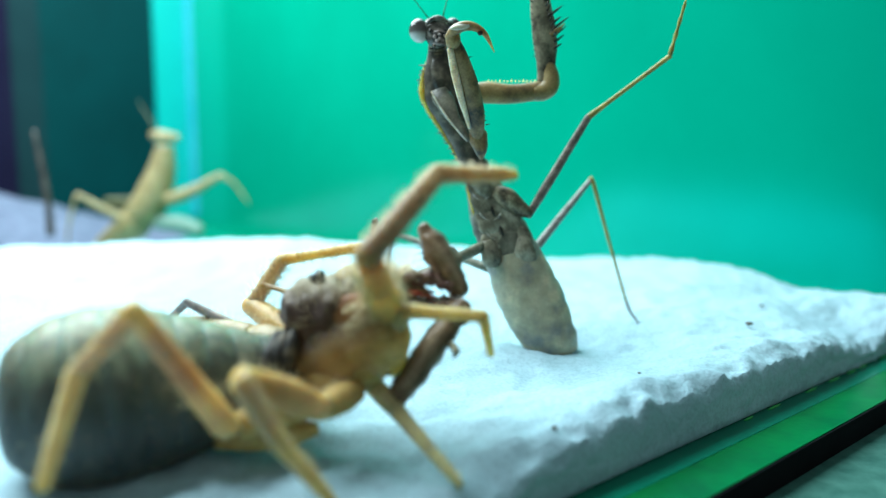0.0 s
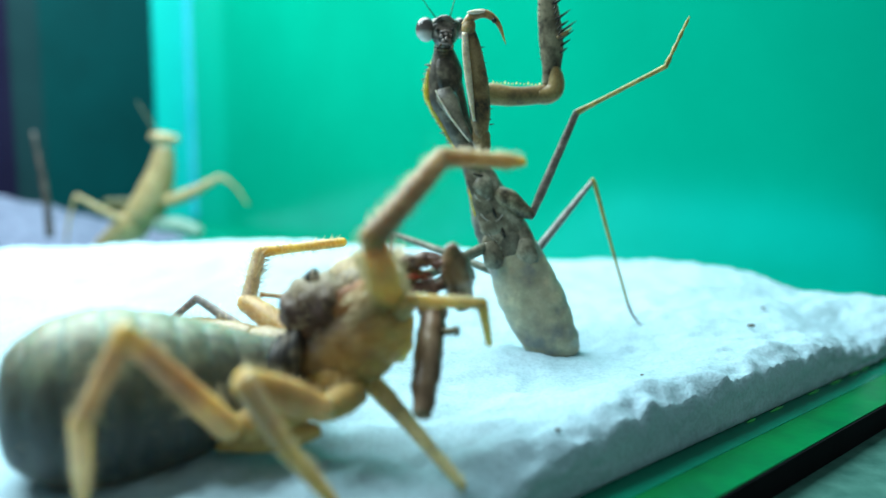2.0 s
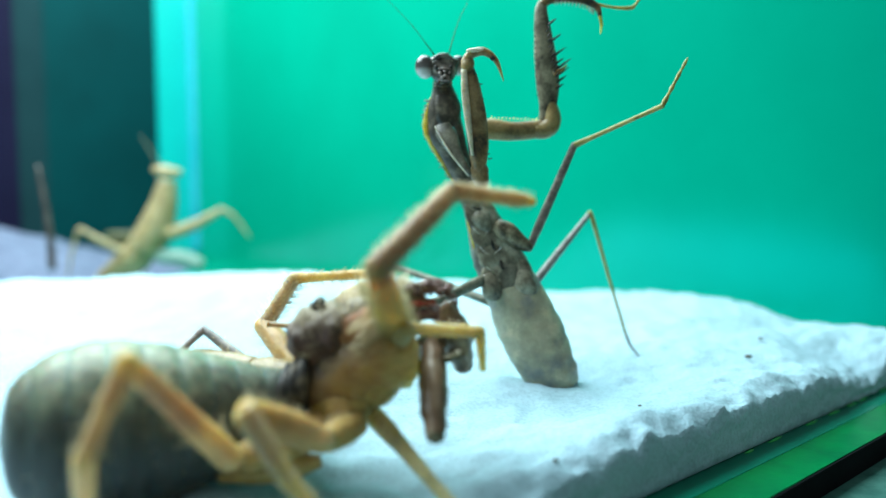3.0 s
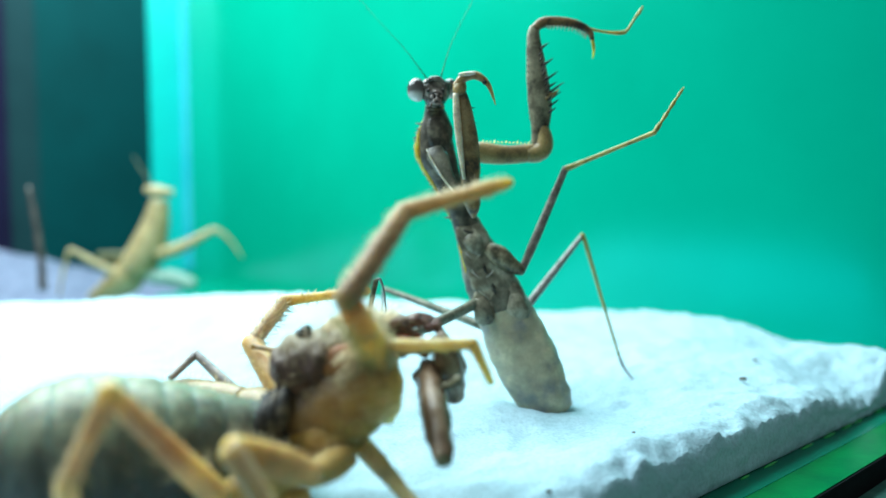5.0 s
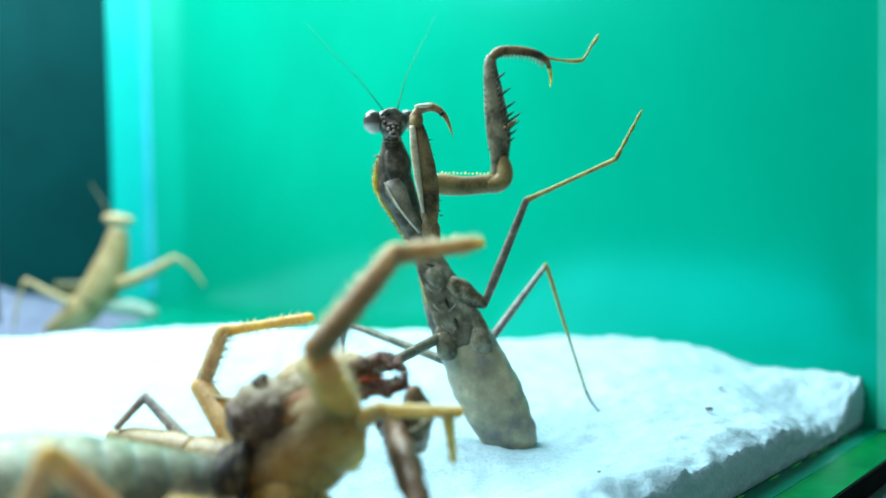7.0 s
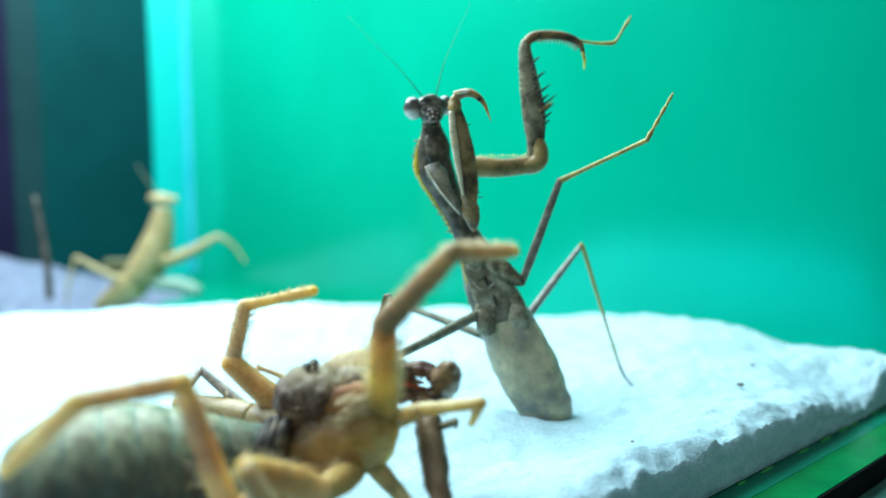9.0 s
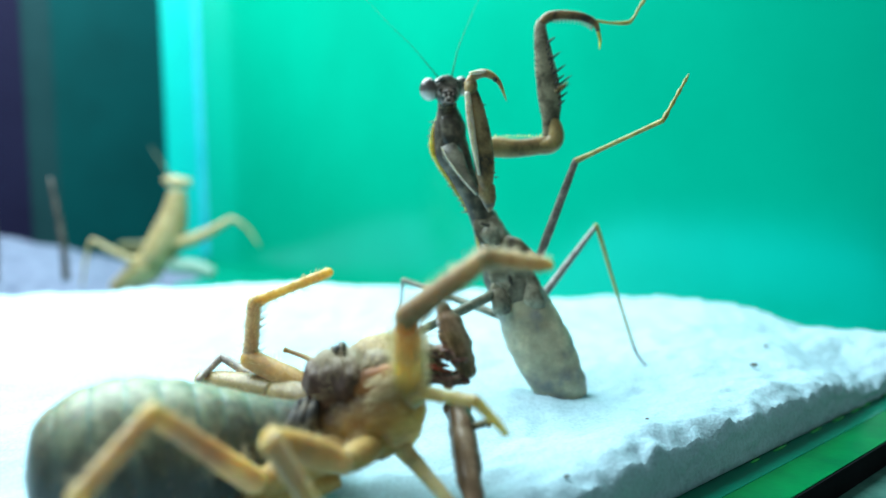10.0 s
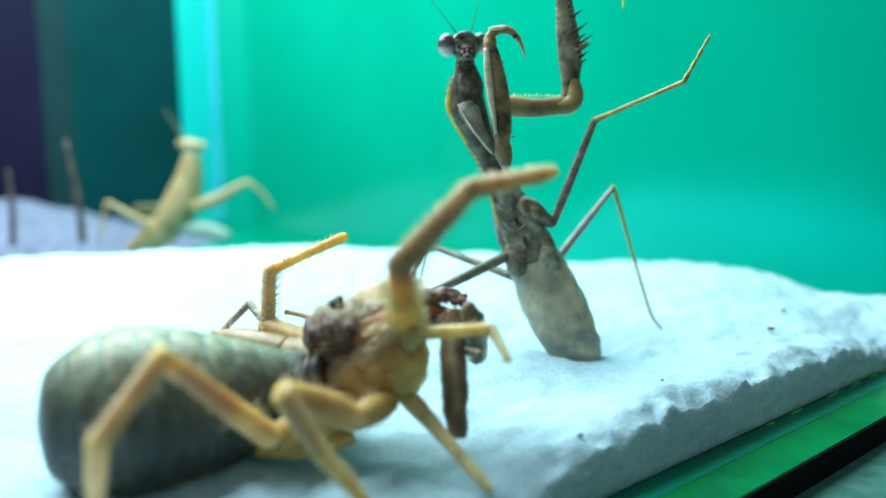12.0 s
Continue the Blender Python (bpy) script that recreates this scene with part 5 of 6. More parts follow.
loft(bm, [(0.16, 0.10, -0.10), (0.20, 0.24, -0.20), (0.24, 0.36, -0.22), (0.30, 0.30, -0.24)], [0.05, 0.05, 0.045, 0.02], sides=8, steps=14)
part("spur", bm, MANTIS_PALE, MOVERS["prey_lower"], "pale olive spur")

# ---- the pale nymph behind ----
NYMPH_FOOT = (-14.04, 33.75, -0.215)
nymph = thing("young_mantis", *NYMPH_FOOT, "pale straw-coloured young mantis standing behind the sand crest", "mantis")


def nymph_part(name, points, fats, material=NYMPH_SKIN, **more):
    bm = bmesh.new()
    loft(bm, [tuple(1.35 * q for q in p) for p in shifted(points, (-10.4, 25.0, 0.8))], [tuple(0.9 * q for q in f) if isinstance(f, tuple) else 0.9 * f for f in fats], **more)
    return part(name, bm, material, nymph)


nymph_part("abdomen", [(-11.5, 25.2, 0.75), (-10.9, 25.1, 1.0), (-10.2, 25.0, 1.45), (-9.7, 25.0, 2.1)], [0.25, 0.55, 0.8, 0.6], lump=0.05)
nymph_part("thorax", [(-9.9, 25.0, 1.7), (-9.5, 25.0, 2.4), (-9.2, 25.0, 3.2), (-9.05, 25.0, 4.0)], [0.85, 0.85, 0.66, 0.42], lump=0.05)
nymph_part("head", [(-9.5, 25.0, 4.35), (-9.2, 24.9, 4.3), (-9.0, 24.9, 4.25), (-8.6, 25.0, 4.25)], [0.16, 0.3, 0.32, 0.16], side=(0, -1, 0.01))
nymph_part("antenna", [(-9.3, 25.0, 4.5), (-9.75, 25.2, 5.1), (-10.05, 25.4, 5.5)], [0.04, 0.035, 0.02], NYMPH_WING, sides=6)
nymph_part("foreleg_femur", [(-9.1, 24.8, 2.2), (-8.2, 24.7, 2.5), (-7.2, 24.7, 3.05)], [0.34, 0.28, 0.13])
nymph_part("foreleg_tibia", [(-7.2, 24.7, 3.05), (-6.75, 24.7, 2.75), (-6.3, 24.7, 2.1)], [0.11, 0.085, 0.04])
nymph_part("leg_femur", [(-10.2, 24.8, 1.5), (-11.0, 24.6, 1.95), (-11.8, 24.5, 2.45)], [0.2, 0.17, 0.11])
nymph_part("leg_tibia", [(-11.8, 24.5, 2.45), (-12.0, 24.4, 1.7), (-12.1, 24.3, 0.9)], [0.09, 0.07, 0.05])
nymph_part("leg_femur", [(-9.4, 24.9, 1.5), (-8.6, 24.8, 1.45), (-7.9, 24.8, 1.2)], [0.35, 0.4, 0.3], NYMPH_PALE)
nymph_part("wing_bud", [(-11.4, 25.6, 2.15), (-10.6, 25.6, 2.0), (-9.8, 25.5, 2.0)], [(0.1, 0.2), (0.15, 0.45), (0.15, 0.4)], NYMPH_WING)


def twig(label, points, fats, name="twig"):
    bm = bmesh.new()
    loft(bm, shifted(points, points[0]), fats, sides=8, steps=14, lump=0.2)
    ob = part(name, bm, STICK_BARK)
    ob.location = np.array(points[0]) * CM
    return tagged(ob, label, "twig")


twig("short brown twig upright at the far end", [(-19.7, 32.0, 0.2), (-19.65, 32.1, 1.8), (-19.75, 32.2, 3.5)], [0.15, 0.13, 0.09])
twig("thin dark twig leaning at the far end", [(-16.6, 32.0, 0.3), (-16.8, 32.2, 2.4), (-17.3, 32.5, 4.7)], [0.17, 0.14, 0.08])

# seconds, and the lean of the lifted shin from its knee
LIFTED = [(0, 0.11, 0.25, 1.32), (3, 0.24, 0.1, 1.34), (5, 0.27, 0.1, 1.34), (8.5, 0.19, 0.1, 1.35), (9.5, 0.71, 0.1, 1.20), (10.5, 0.55, 0.9, 0.80), (12, 0.45, 0.85, 0.95)]


def motions():
    walk(MOVERS['palp_femur'], [
        (0, pose(0.01763, -0.00070, 0.01752, -75.3, -37.7, -99.1)), (0.5, pose(0.01798, -0.00070, 0.01769, -75.5, -34.5, -98.7)),
        (1, pose(0.01724, -0.00070, 0.01821, -74.3, -33.2, -100.8)), (1.5, pose(0.01619, -0.00070, 0.01928, -76.6, -35.6, -96.9)),
        (2, pose(0.01715, -0.00070, 0.01939, -77.5, -38.5, -95.3)), (2.5, pose(0.01744, -0.00070, 0.02016, -75.8, -36.8, -98.1)),
        (3, pose(0.01787, -0.00070, 0.02000, -76.9, -36.8, -96.3)), (5, pose(0.01734, -0.00070, 0.01958, -71.6, -39.2, -104.8)),
        (5.5, pose(0.01788, -0.00070, 0.01960, -72.0, -39.2, -104.3)), (6, pose(0.01783, -0.00070, 0.01969, -74.4, -38.7, -100.4)),
        (6.5, pose(0.01812, -0.00070, 0.02005, -75.0, -36.6, -99.4)), (8.5, pose(0.01706, -0.00070, 0.01732, -86.7, -52.8, -83.0)),
        (9, pose(0.01665, -0.00070, 0.01600, -88.2, -55.8, -81.2)), (9.5, pose(0.01754, -0.00070, 0.01380, -88.6, -51.5, -80.7)),
        (10, pose(0.01758, -0.00070, 0.01503, -83.6, -50.2, -87.1)), (10.5, pose(0.01634, -0.00070, 0.01608, -84.9, -47.1, -85.3)),
        (11, pose(0.01647, -0.00070, 0.01573, -83.3, -49.7, -87.6)), (12, pose(0.01586, -0.00070, 0.01669, -80.5, -46.0, -91.2))])
    walk(MOVERS['palp_tibia'], [
        (0, pose(0.01584, -0.01186, 0.02626, 153.4, -42.5, 36.6)), (0.5, pose(0.01619, -0.01233, 0.02580, 155.1, -42.4, 34.1)),
        (1, pose(0.01499, -0.01245, 0.02603, 153.0, -47.5, 37.0)), (1.5, pose(0.01480, -0.01224, 0.02760, 151.6, -46.2, 38.9)),
        (2, pose(0.01611, -0.01184, 0.02828, 152.0, -41.8, 38.4)), (2.5, pose(0.01582, -0.01203, 0.02871, 156.7, -41.8, 31.3)),
        (3, pose(0.01662, -0.01207, 0.02857, 156.9, -40.7, 30.9)), (5, pose(0.01450, -0.01140, 0.02862, 146.7, -46.8, 45.7)),
        (5.5, pose(0.01515, -0.01144, 0.02863, 154.0, -48.1, 35.7)), (6, pose(0.01582, -0.01167, 0.02863, 153.7, -48.6, 36.1)),
        (6.5, pose(0.01624, -0.01201, 0.02858, 160.8, -48.1, 26.6)), (8.5, pose(0.01812, -0.00927, 0.02871, -159.5, -44.6, -26.3)),
        (9, pose(0.01788, -0.00863, 0.02783, -155.2, -42.1, -32.6)), (9.5, pose(0.01899, -0.00947, 0.02499, -160.6, -42.5, -24.5)),
        (10, pose(0.01804, -0.00983, 0.02602, -157.5, -34.8, -29.5)), (10.5, pose(0.01713, -0.01039, 0.02656, -155.6, -36.6, -32.8)),
        (11, pose(0.01686, -0.00992, 0.02664, -159.5, -39.9, -26.4)), (12, pose(0.01564, -0.01062, 0.02696, -159.6, -44.0, -26.4))])
    walk(MOVERS['palp_tarsus'], [
        (0, pose(0.02335, -0.00629, 0.03485, -178.6, 1.6, 41.7)), (0.5, pose(0.02396, -0.00708, 0.03436, -178.7, 2.6, 39.3)),
        (1, pose(0.02184, -0.00729, 0.03540, -178.7, -2.4, 36.8)), (1.5, pose(0.02165, -0.00672, 0.03676, -178.8, -1.6, 41.5)),
        (2, pose(0.02353, -0.00596, 0.03675, -178.9, 2.5, 39.1)), (2.5, pose(0.02392, -0.00712, 0.03717, -178.8, 3.0, 40.7)),
        (3, pose(0.02488, -0.00711, 0.03685, -179.0, 5.9, 37.4)), (5, pose(0.02057, -0.00518, 0.03789, -176.3, -15.1, 4.9)),
        (5.5, pose(0.02203, -0.00649, 0.03808, 179.9, -9.1, 22.8)), (6, pose(0.02261, -0.00671, 0.03816, 179.2, -9.6, 26.9)),
        (6.5, pose(0.02382, -0.00821, 0.03804, 178.3, -4.7, 34.4)), (8.5, pose(0.02622, -0.01328, 0.03763, 177.5, -2.7, 46.6)),
        (9, pose(0.02583, -0.01371, 0.03634, 177.5, 3.1, 51.9)), (9.5, pose(0.02751, -0.01336, 0.03357, 177.4, 5.4, 50.7)),
        (10, pose(0.02712, -0.01497, 0.03326, 177.3, 9.1, 49.2)), (10.5, pose(0.02570, -0.01591, 0.03412, 176.8, 5.7, 45.7)),
        (11, pose(0.02559, -0.01426, 0.03479, 176.7, 1.5, 44.1)), (12, pose(0.02382, -0.01469, 0.03579, 177.0, -6.8, 38.5))])
    walk(MOVERS['far_palp_femur'], [
        (0, pose(0.00299, 0.00979, 0.01269, 12.1, -12.1, 134.4)), (0.5, pose(0.00313, 0.00979, 0.01273, 10.5, -15.5, 140.8)),
        (1, pose(0.00290, 0.00979, 0.01277, 11.0, -18.8, 139.3)), (1.5, pose(0.00266, 0.00979, 0.01275, 9.0, -14.1, 146.2)),
        (2, pose(0.00317, 0.00979, 0.01253, 10.1, -17.7, 142.1)), (2.5, pose(0.00340, 0.00979, 0.01264, 10.6, -18.9, 140.5)),
        (3, pose(0.00350, 0.00979, 0.01269, 14.3, -23.0, 130.4)), (5, pose(0.00310, 0.00979, 0.01292, 13.9, -32.6, 131.3)),
        (5.5, pose(0.00343, 0.00979, 0.01268, 12.4, -28.5, 134.2)), (6, pose(0.00350, 0.00979, 0.01254, 10.2, -26.0, 139.0)),
        (6.5, pose(0.00363, 0.00979, 0.01266, 12.9, -29.8, 133.2)), (8.5, pose(0.00267, 0.00979, 0.01288, -20.3, -49.3, -177.3)),
        (9, pose(0.00249, 0.00979, 0.01241, -21.5, -44.0, -175.6)), (9.5, pose(0.00272, 0.00979, 0.01217, -10.7, -32.9, 167.1)),
        (10, pose(0.00286, 0.00979, 0.01204, -9.6, -23.3, 164.9)), (10.5, pose(0.00257, 0.00979, 0.01183, -12.0, -24.6, 170.7)),
        (11, pose(0.00256, 0.00979, 0.01185, -10.1, -17.9, 165.5)), (12, pose(0.00240, 0.00979, 0.01200, -6.4, -11.7, 151.1))])
    walk(MOVERS['far_palp_tibia'], [
        (0, pose(-0.00416, 0.01710, 0.01487, -173.9, -55.8, -7.4)), (0.5, pose(-0.00468, 0.01615, 0.01552, -125.9, -62.1, -62.3)),
        (1, pose(-0.00460, 0.01624, 0.01614, -176.9, -68.7, -7.0)), (1.5, pose(-0.00577, 0.01543, 0.01530, 98.6, -57.3, 83.9)),
        (2, pose(-0.00469, 0.01591, 0.01570, 101.5, -55.3, 80.3)), (2.5, pose(-0.00423, 0.01608, 0.01602, 104.6, -52.3, 76.6)),
        (3, pose(-0.00273, 0.01711, 0.01678, 150.9, -56.7, 21.1)), (5, pose(-0.00271, 0.01640, 0.01856, 128.6, -42.8, 49.9)),
        (5.5, pose(-0.00297, 0.01638, 0.01767, 117.4, -40.7, 66.6)), (6, pose(-0.00358, 0.01596, 0.01713, 133.0, -56.8, 46.3)),
        (6.5, pose(-0.00258, 0.01640, 0.01786, 147.9, -64.2, 29.2)), (8.5, pose(-0.00414, 0.00947, 0.02081, 102.3, -61.1, 79.8)),
        (9, pose(-0.00500, 0.00921, 0.01968, 114.7, -68.2, 66.2)), (9.5, pose(-0.00584, 0.01174, 0.01784, 112.6, -79.9, 68.3)),
        (10, pose(-0.00641, 0.01229, 0.01618, 112.2, -80.2, 68.7)), (10.5, pose(-0.00682, 0.01132, 0.01618, 92.1, -66.5, 89.6)),
        (11, pose(-0.00707, 0.01227, 0.01507, 83.7, -69.9, 98.5)), (12, pose(-0.00656, 0.01473, 0.01412, 103.0, -81.0, 78.7))])
    walk(MOVERS['far_palp_tarsus'], [
        (0, pose(0.00048, 0.01649, 0.02177, -177.6, -10.4, -13.2)), (0.5, pose(-0.00286, 0.01270, 0.02289, 174.6, -4.0, 44.0)),
        (1, pose(-0.00160, 0.01588, 0.02391, 175.1, -2.9, 36.7)), (1.5, pose(-0.00529, 0.01991, 0.02231, 178.3, -10.4, 9.2)),
        (2, pose(-0.00390, 0.02058, 0.02255, 178.5, -6.2, 8.1)), (2.5, pose(-0.00305, 0.02104, 0.02262, 178.5, -6.3, 7.8)),
        (3, pose(0.00153, 0.01876, 0.02375, -178.5, -5.4, -20.6)), (5, pose(0.00123, 0.02109, 0.02422, 179.4, -6.9, -1.5)),
        (5.5, pose(-0.00047, 0.02217, 0.02311, -177.4, -10.9, -22.0)), (6, pose(-0.00043, 0.01926, 0.02410, -179.3, -10.6, -11.8)),
        (6.5, pose(0.00058, 0.01817, 0.02537, 179.1, -7.7, -2.1)), (8.5, pose(-0.00343, 0.01343, 0.02810, -177.6, -10.7, -22.1)),
        (9, pose(-0.00375, 0.01204, 0.02741, -176.7, -12.3, -26.8)), (9.5, pose(-0.00530, 0.01310, 0.02605, -176.2, -20.6, -28.7)),
        (10, pose(-0.00589, 0.01361, 0.02439, 177.0, -21.1, -9.5)), (10.5, pose(-0.00679, 0.01464, 0.02382, 177.4, -16.3, -10.9)),
        (11, pose(-0.00749, 0.01511, 0.02290, -179.8, -21.5, -19.6)), (12, pose(-0.00631, 0.01600, 0.02235, 172.6, -23.9, 0.1))])
    walk(MOVERS['first_leg_femur'], [
        (0, pose(0.01621, 0.00087, 0.01392, -138.8, -36.9, -55.6)), (0.5, pose(0.01657, 0.00087, 0.01408, -136.5, -28.8, -59.9)),
        (1, pose(0.01594, 0.00087, 0.01456, -136.3, -34.1, -60.2)), (1.5, pose(0.01518, 0.00087, 0.01554, -138.1, -35.7, -57.0)),
        (2, pose(0.01631, 0.00087, 0.01560, -139.2, -34.2, -55.1)), (2.5, pose(0.01674, 0.00087, 0.01635, -128.0, -29.7, -76.2)),
        (3, pose(0.01709, 0.00087, 0.01621, -132.2, -34.2, -68.1)), (5, pose(0.01629, 0.00087, 0.01585, -138.0, -50.0, -59.6)),
        (5.5, pose(0.01700, 0.00087, 0.01583, -134.9, -45.0, -63.8)), (6, pose(0.01707, 0.00087, 0.01589, -136.6, -39.9, -61.3)),
        (6.5, pose(0.01738, 0.00087, 0.01625, -143.7, -35.5, -49.7)), (8.5, pose(0.01547, 0.00087, 0.01379, -158.1, -12.6, -16.0)),
        (9, pose(0.01503, 0.00087, 0.01249, -157.8, -22.6, -17.1)), (9.5, pose(0.01556, 0.00087, 0.01048, -144.7, -19.7, -52.1)),
        (10, pose(0.01595, 0.00087, 0.01152, -142.3, -31.0, -57.9)), (10.5, pose(0.01509, 0.00087, 0.01241, -144.5, -31.6, -53.6)),
        (11, pose(0.01513, 0.00087, 0.01210, -146.1, -38.0, -50.8)), (12, pose(0.01466, 0.00087, 0.01300, -135.0, -36.4, -69.0))])
    walk(MOVERS['first_leg_tibia'], [
        (0, pose(0.01969, -0.00421, 0.01854, -177.7, 7.3, 17.7)), (0.5, pose(0.01996, -0.00496, 0.01779, -176.4, 10.8, 25.9)),
        (1, pose(0.01911, -0.00466, 0.01888, -176.1, 6.9, 27.4)), (1.5, pose(0.01858, -0.00437, 0.02003, -176.7, 1.6, 20.0)),
        (2, pose(0.01996, -0.00435, 0.01993, -176.1, 6.8, 28.6)), (2.5, pose(0.01834, -0.00562, 0.02016, -175.9, -1.8, 31.5)),
        (3, pose(0.01946, -0.00504, 0.02053, -176.2, 6.4, 23.9)), (5, pose(0.01880, -0.00339, 0.02175, -177.2, -1.0, 3.3)),
        (5.5, pose(0.01940, -0.00401, 0.02127, -176.7, 5.7, 15.2)), (6, pose(0.01991, -0.00431, 0.02083, -177.0, -0.1, 9.5)),
        (6.5, pose(0.02144, -0.00390, 0.02072, -176.6, 7.9, 15.7)), (8.5, pose(0.02269, -0.00120, 0.01548, -171.7, -15.9, -46.9)),
        (9, pose(0.02182, -0.00121, 0.01545, -173.3, -14.6, -40.7)), (9.5, pose(0.02001, -0.00485, 0.01307, -176.5, -11.4, -26.4)),
        (10, pose(0.01945, -0.00472, 0.01548, -173.2, -5.4, -48.6)), (10.5, pose(0.01898, -0.00440, 0.01644, -174.7, -3.7, -30.2)),
        (11, pose(0.01896, -0.00383, 0.01684, -174.7, 3.9, -22.7)), (12, pose(0.01687, -0.00491, 0.01757, -173.5, -0.2, 13.6))])
    walk(MOVERS['first_leg_tarsus'], [
        (0, pose(0.02893, -0.00126, 0.01729, -135.0, 72.8, 46.4)), (0.5, pose(0.02860, -0.00076, 0.01596, -92.5, 70.5, 90.8)),
        (1, pose(0.02773, -0.00019, 0.01771, -114.7, 63.8, 66.9)), (1.5, pose(0.02777, -0.00103, 0.01975, -119.8, 61.8, 61.2)),
        (2, pose(0.02848, 0.00030, 0.01876, -166.6, 79.2, 12.3)), (2.5, pose(0.02668, -0.00052, 0.02046, -156.6, 56.5, 22.9)),
        (3, pose(0.02835, -0.00110, 0.01944, -113.6, 74.1, 69.3)), (5, pose(0.02856, -0.00283, 0.02191, -167.7, 64.9, 12.3)),
        (5.5, pose(0.02879, -0.00147, 0.02030, -179.9, 82.2, -0.3)), (6, pose(0.02956, -0.00269, 0.02085, -173.5, 77.0, 6.2)),
        (6.5, pose(0.03076, -0.00128, 0.01938, 126.4, 79.9, -54.9)), (8.5, pose(0.02912, -0.00807, 0.01815, -106.7, 38.5, 75.8)),
        (9, pose(0.02900, -0.00738, 0.01791, -88.1, 42.3, 104.2)), (9.5, pose(0.02859, -0.00911, 0.01500, -104.3, 19.9, 73.9)),
        (10, pose(0.02589, -0.01202, 0.01641, -146.6, 48.5, 6.4)), (10.5, pose(0.02742, -0.00931, 0.01707, -116.5, 56.6, 43.8)),
        (11, pose(0.02796, -0.00760, 0.01617, -98.9, 57.9, 64.7)), (12, pose(0.02638, -0.00261, 0.01761, 147.9, 32.4, -64.1))])
    walk(MOVERS['hind_leg_femur'], [
        (0, pose(0.00019, -0.01302, 0.00770, -59.0, -51.8, -115.2)), (0.5, pose(0.00019, -0.01302, 0.00770, -63.3, -45.0, -109.6)),
        (1.5, pose(0.00019, -0.01302, 0.00770, -60.3, -44.8, -113.8)), (2, pose(0.00019, -0.01302, 0.00770, -60.9, -44.3, -113.0)),
        (2.5, pose(0.00019, -0.01302, 0.00770, -59.1, -45.1, -115.5)), (3, pose(0.00019, -0.01302, 0.00770, -59.0, -45.2, -115.6)),
        (5, pose(0.00019, -0.01302, 0.00770, -57.1, -47.5, -118.3)), (5.5, pose(0.00019, -0.01302, 0.00770, -58.4, -48.0, -116.5)),
        (6, pose(0.00019, -0.01302, 0.00770, -62.7, -48.1, -110.7)), (6.5, pose(0.00019, -0.01302, 0.00770, -61.1, -49.5, -112.8)),
        (8.5, pose(0.00019, -0.01302, 0.00770, -60.5, -47.7, -113.7)), (8.8, pose(0.00019, -0.01302, 0.00770, -68.8, -53.5, -102.9)),
        (9, pose(0.00019, -0.01302, 0.00770, -70.7, -62.2, -100.7)), (9.5, pose(0.00019, -0.01302, 0.00770, -68.1, -60.1, -103.7)),
        (9.8, pose(0.00019, -0.01302, 0.00770, -63.3, -45.4, -109.6)), (10, pose(0.00019, -0.01302, 0.00770, -60.3, -39.9, -114.0)),
        (10.5, pose(0.00019, -0.01302, 0.00770, -59.3, -42.0, -115.6)), (11, pose(0.00019, -0.01302, 0.00770, -60.1, -41.7, -114.4)),
        (12, pose(0.00019, -0.01302, 0.00770, -57.6, -42.0, -118.1))])
    walk(MOVERS['hind_leg_tibia'], [
        (0, pose(-0.00480, -0.02360, 0.02257, -10.6, 44.2, 165.0)), (0.5, pose(-0.00430, -0.02563, 0.02107, 19.4, 60.9, -158.0)),
        (1.5, pose(-0.00523, -0.02530, 0.02104, 4.7, 62.3, -174.7)), (2, pose(-0.00510, -0.02548, 0.02092, 5.3, 62.9, -174.1)),
        (2.5, pose(-0.00555, -0.02507, 0.02111, 11.8, 63.9, -166.9)), (3, pose(-0.00557, -0.02503, 0.02114, 33.6, 64.4, -142.7)),
        (5, pose(-0.00586, -0.02428, 0.02165, 7.7, 64.7, -171.3)), (5.5, pose(-0.00546, -0.02435, 0.02176, 3.8, 63.9, -175.6)),
        (6, pose(-0.00427, -0.02485, 0.02177, -6.2, 61.7, 173.1)), (6.5, pose(-0.00458, -0.02435, 0.02209, -7.7, 63.0, 171.5)),
        (8.5, pose(-0.00493, -0.02468, 0.02169, -14.0, 53.1, 164.1)), (8.8, pose(-0.00232, -0.02398, 0.02292, 1.2, 27.7, -173.1)),
        (9, pose(-0.00145, -0.02169, 0.02444, 6.9, 4.3, -153.0)), (9.5, pose(-0.00204, -0.02218, 0.02410, 7.1, -9.8, -156.2)),
        (9.8, pose(-0.00426, -0.02553, 0.02118, 3.4, 27.1, -179.3)), (10, pose(-0.00572, -0.02627, 0.01984, 29.2, 40.3, -134.6)),
        (10.5, pose(-0.00589, -0.02569, 0.02037, 30.7, 43.8, -132.3)), (11, pose(-0.00564, -0.02589, 0.02028, 30.5, 43.0, -132.7)),
        (12, pose(-0.00644, -0.02542, 0.02036, 30.9, 45.4, -132.1))])
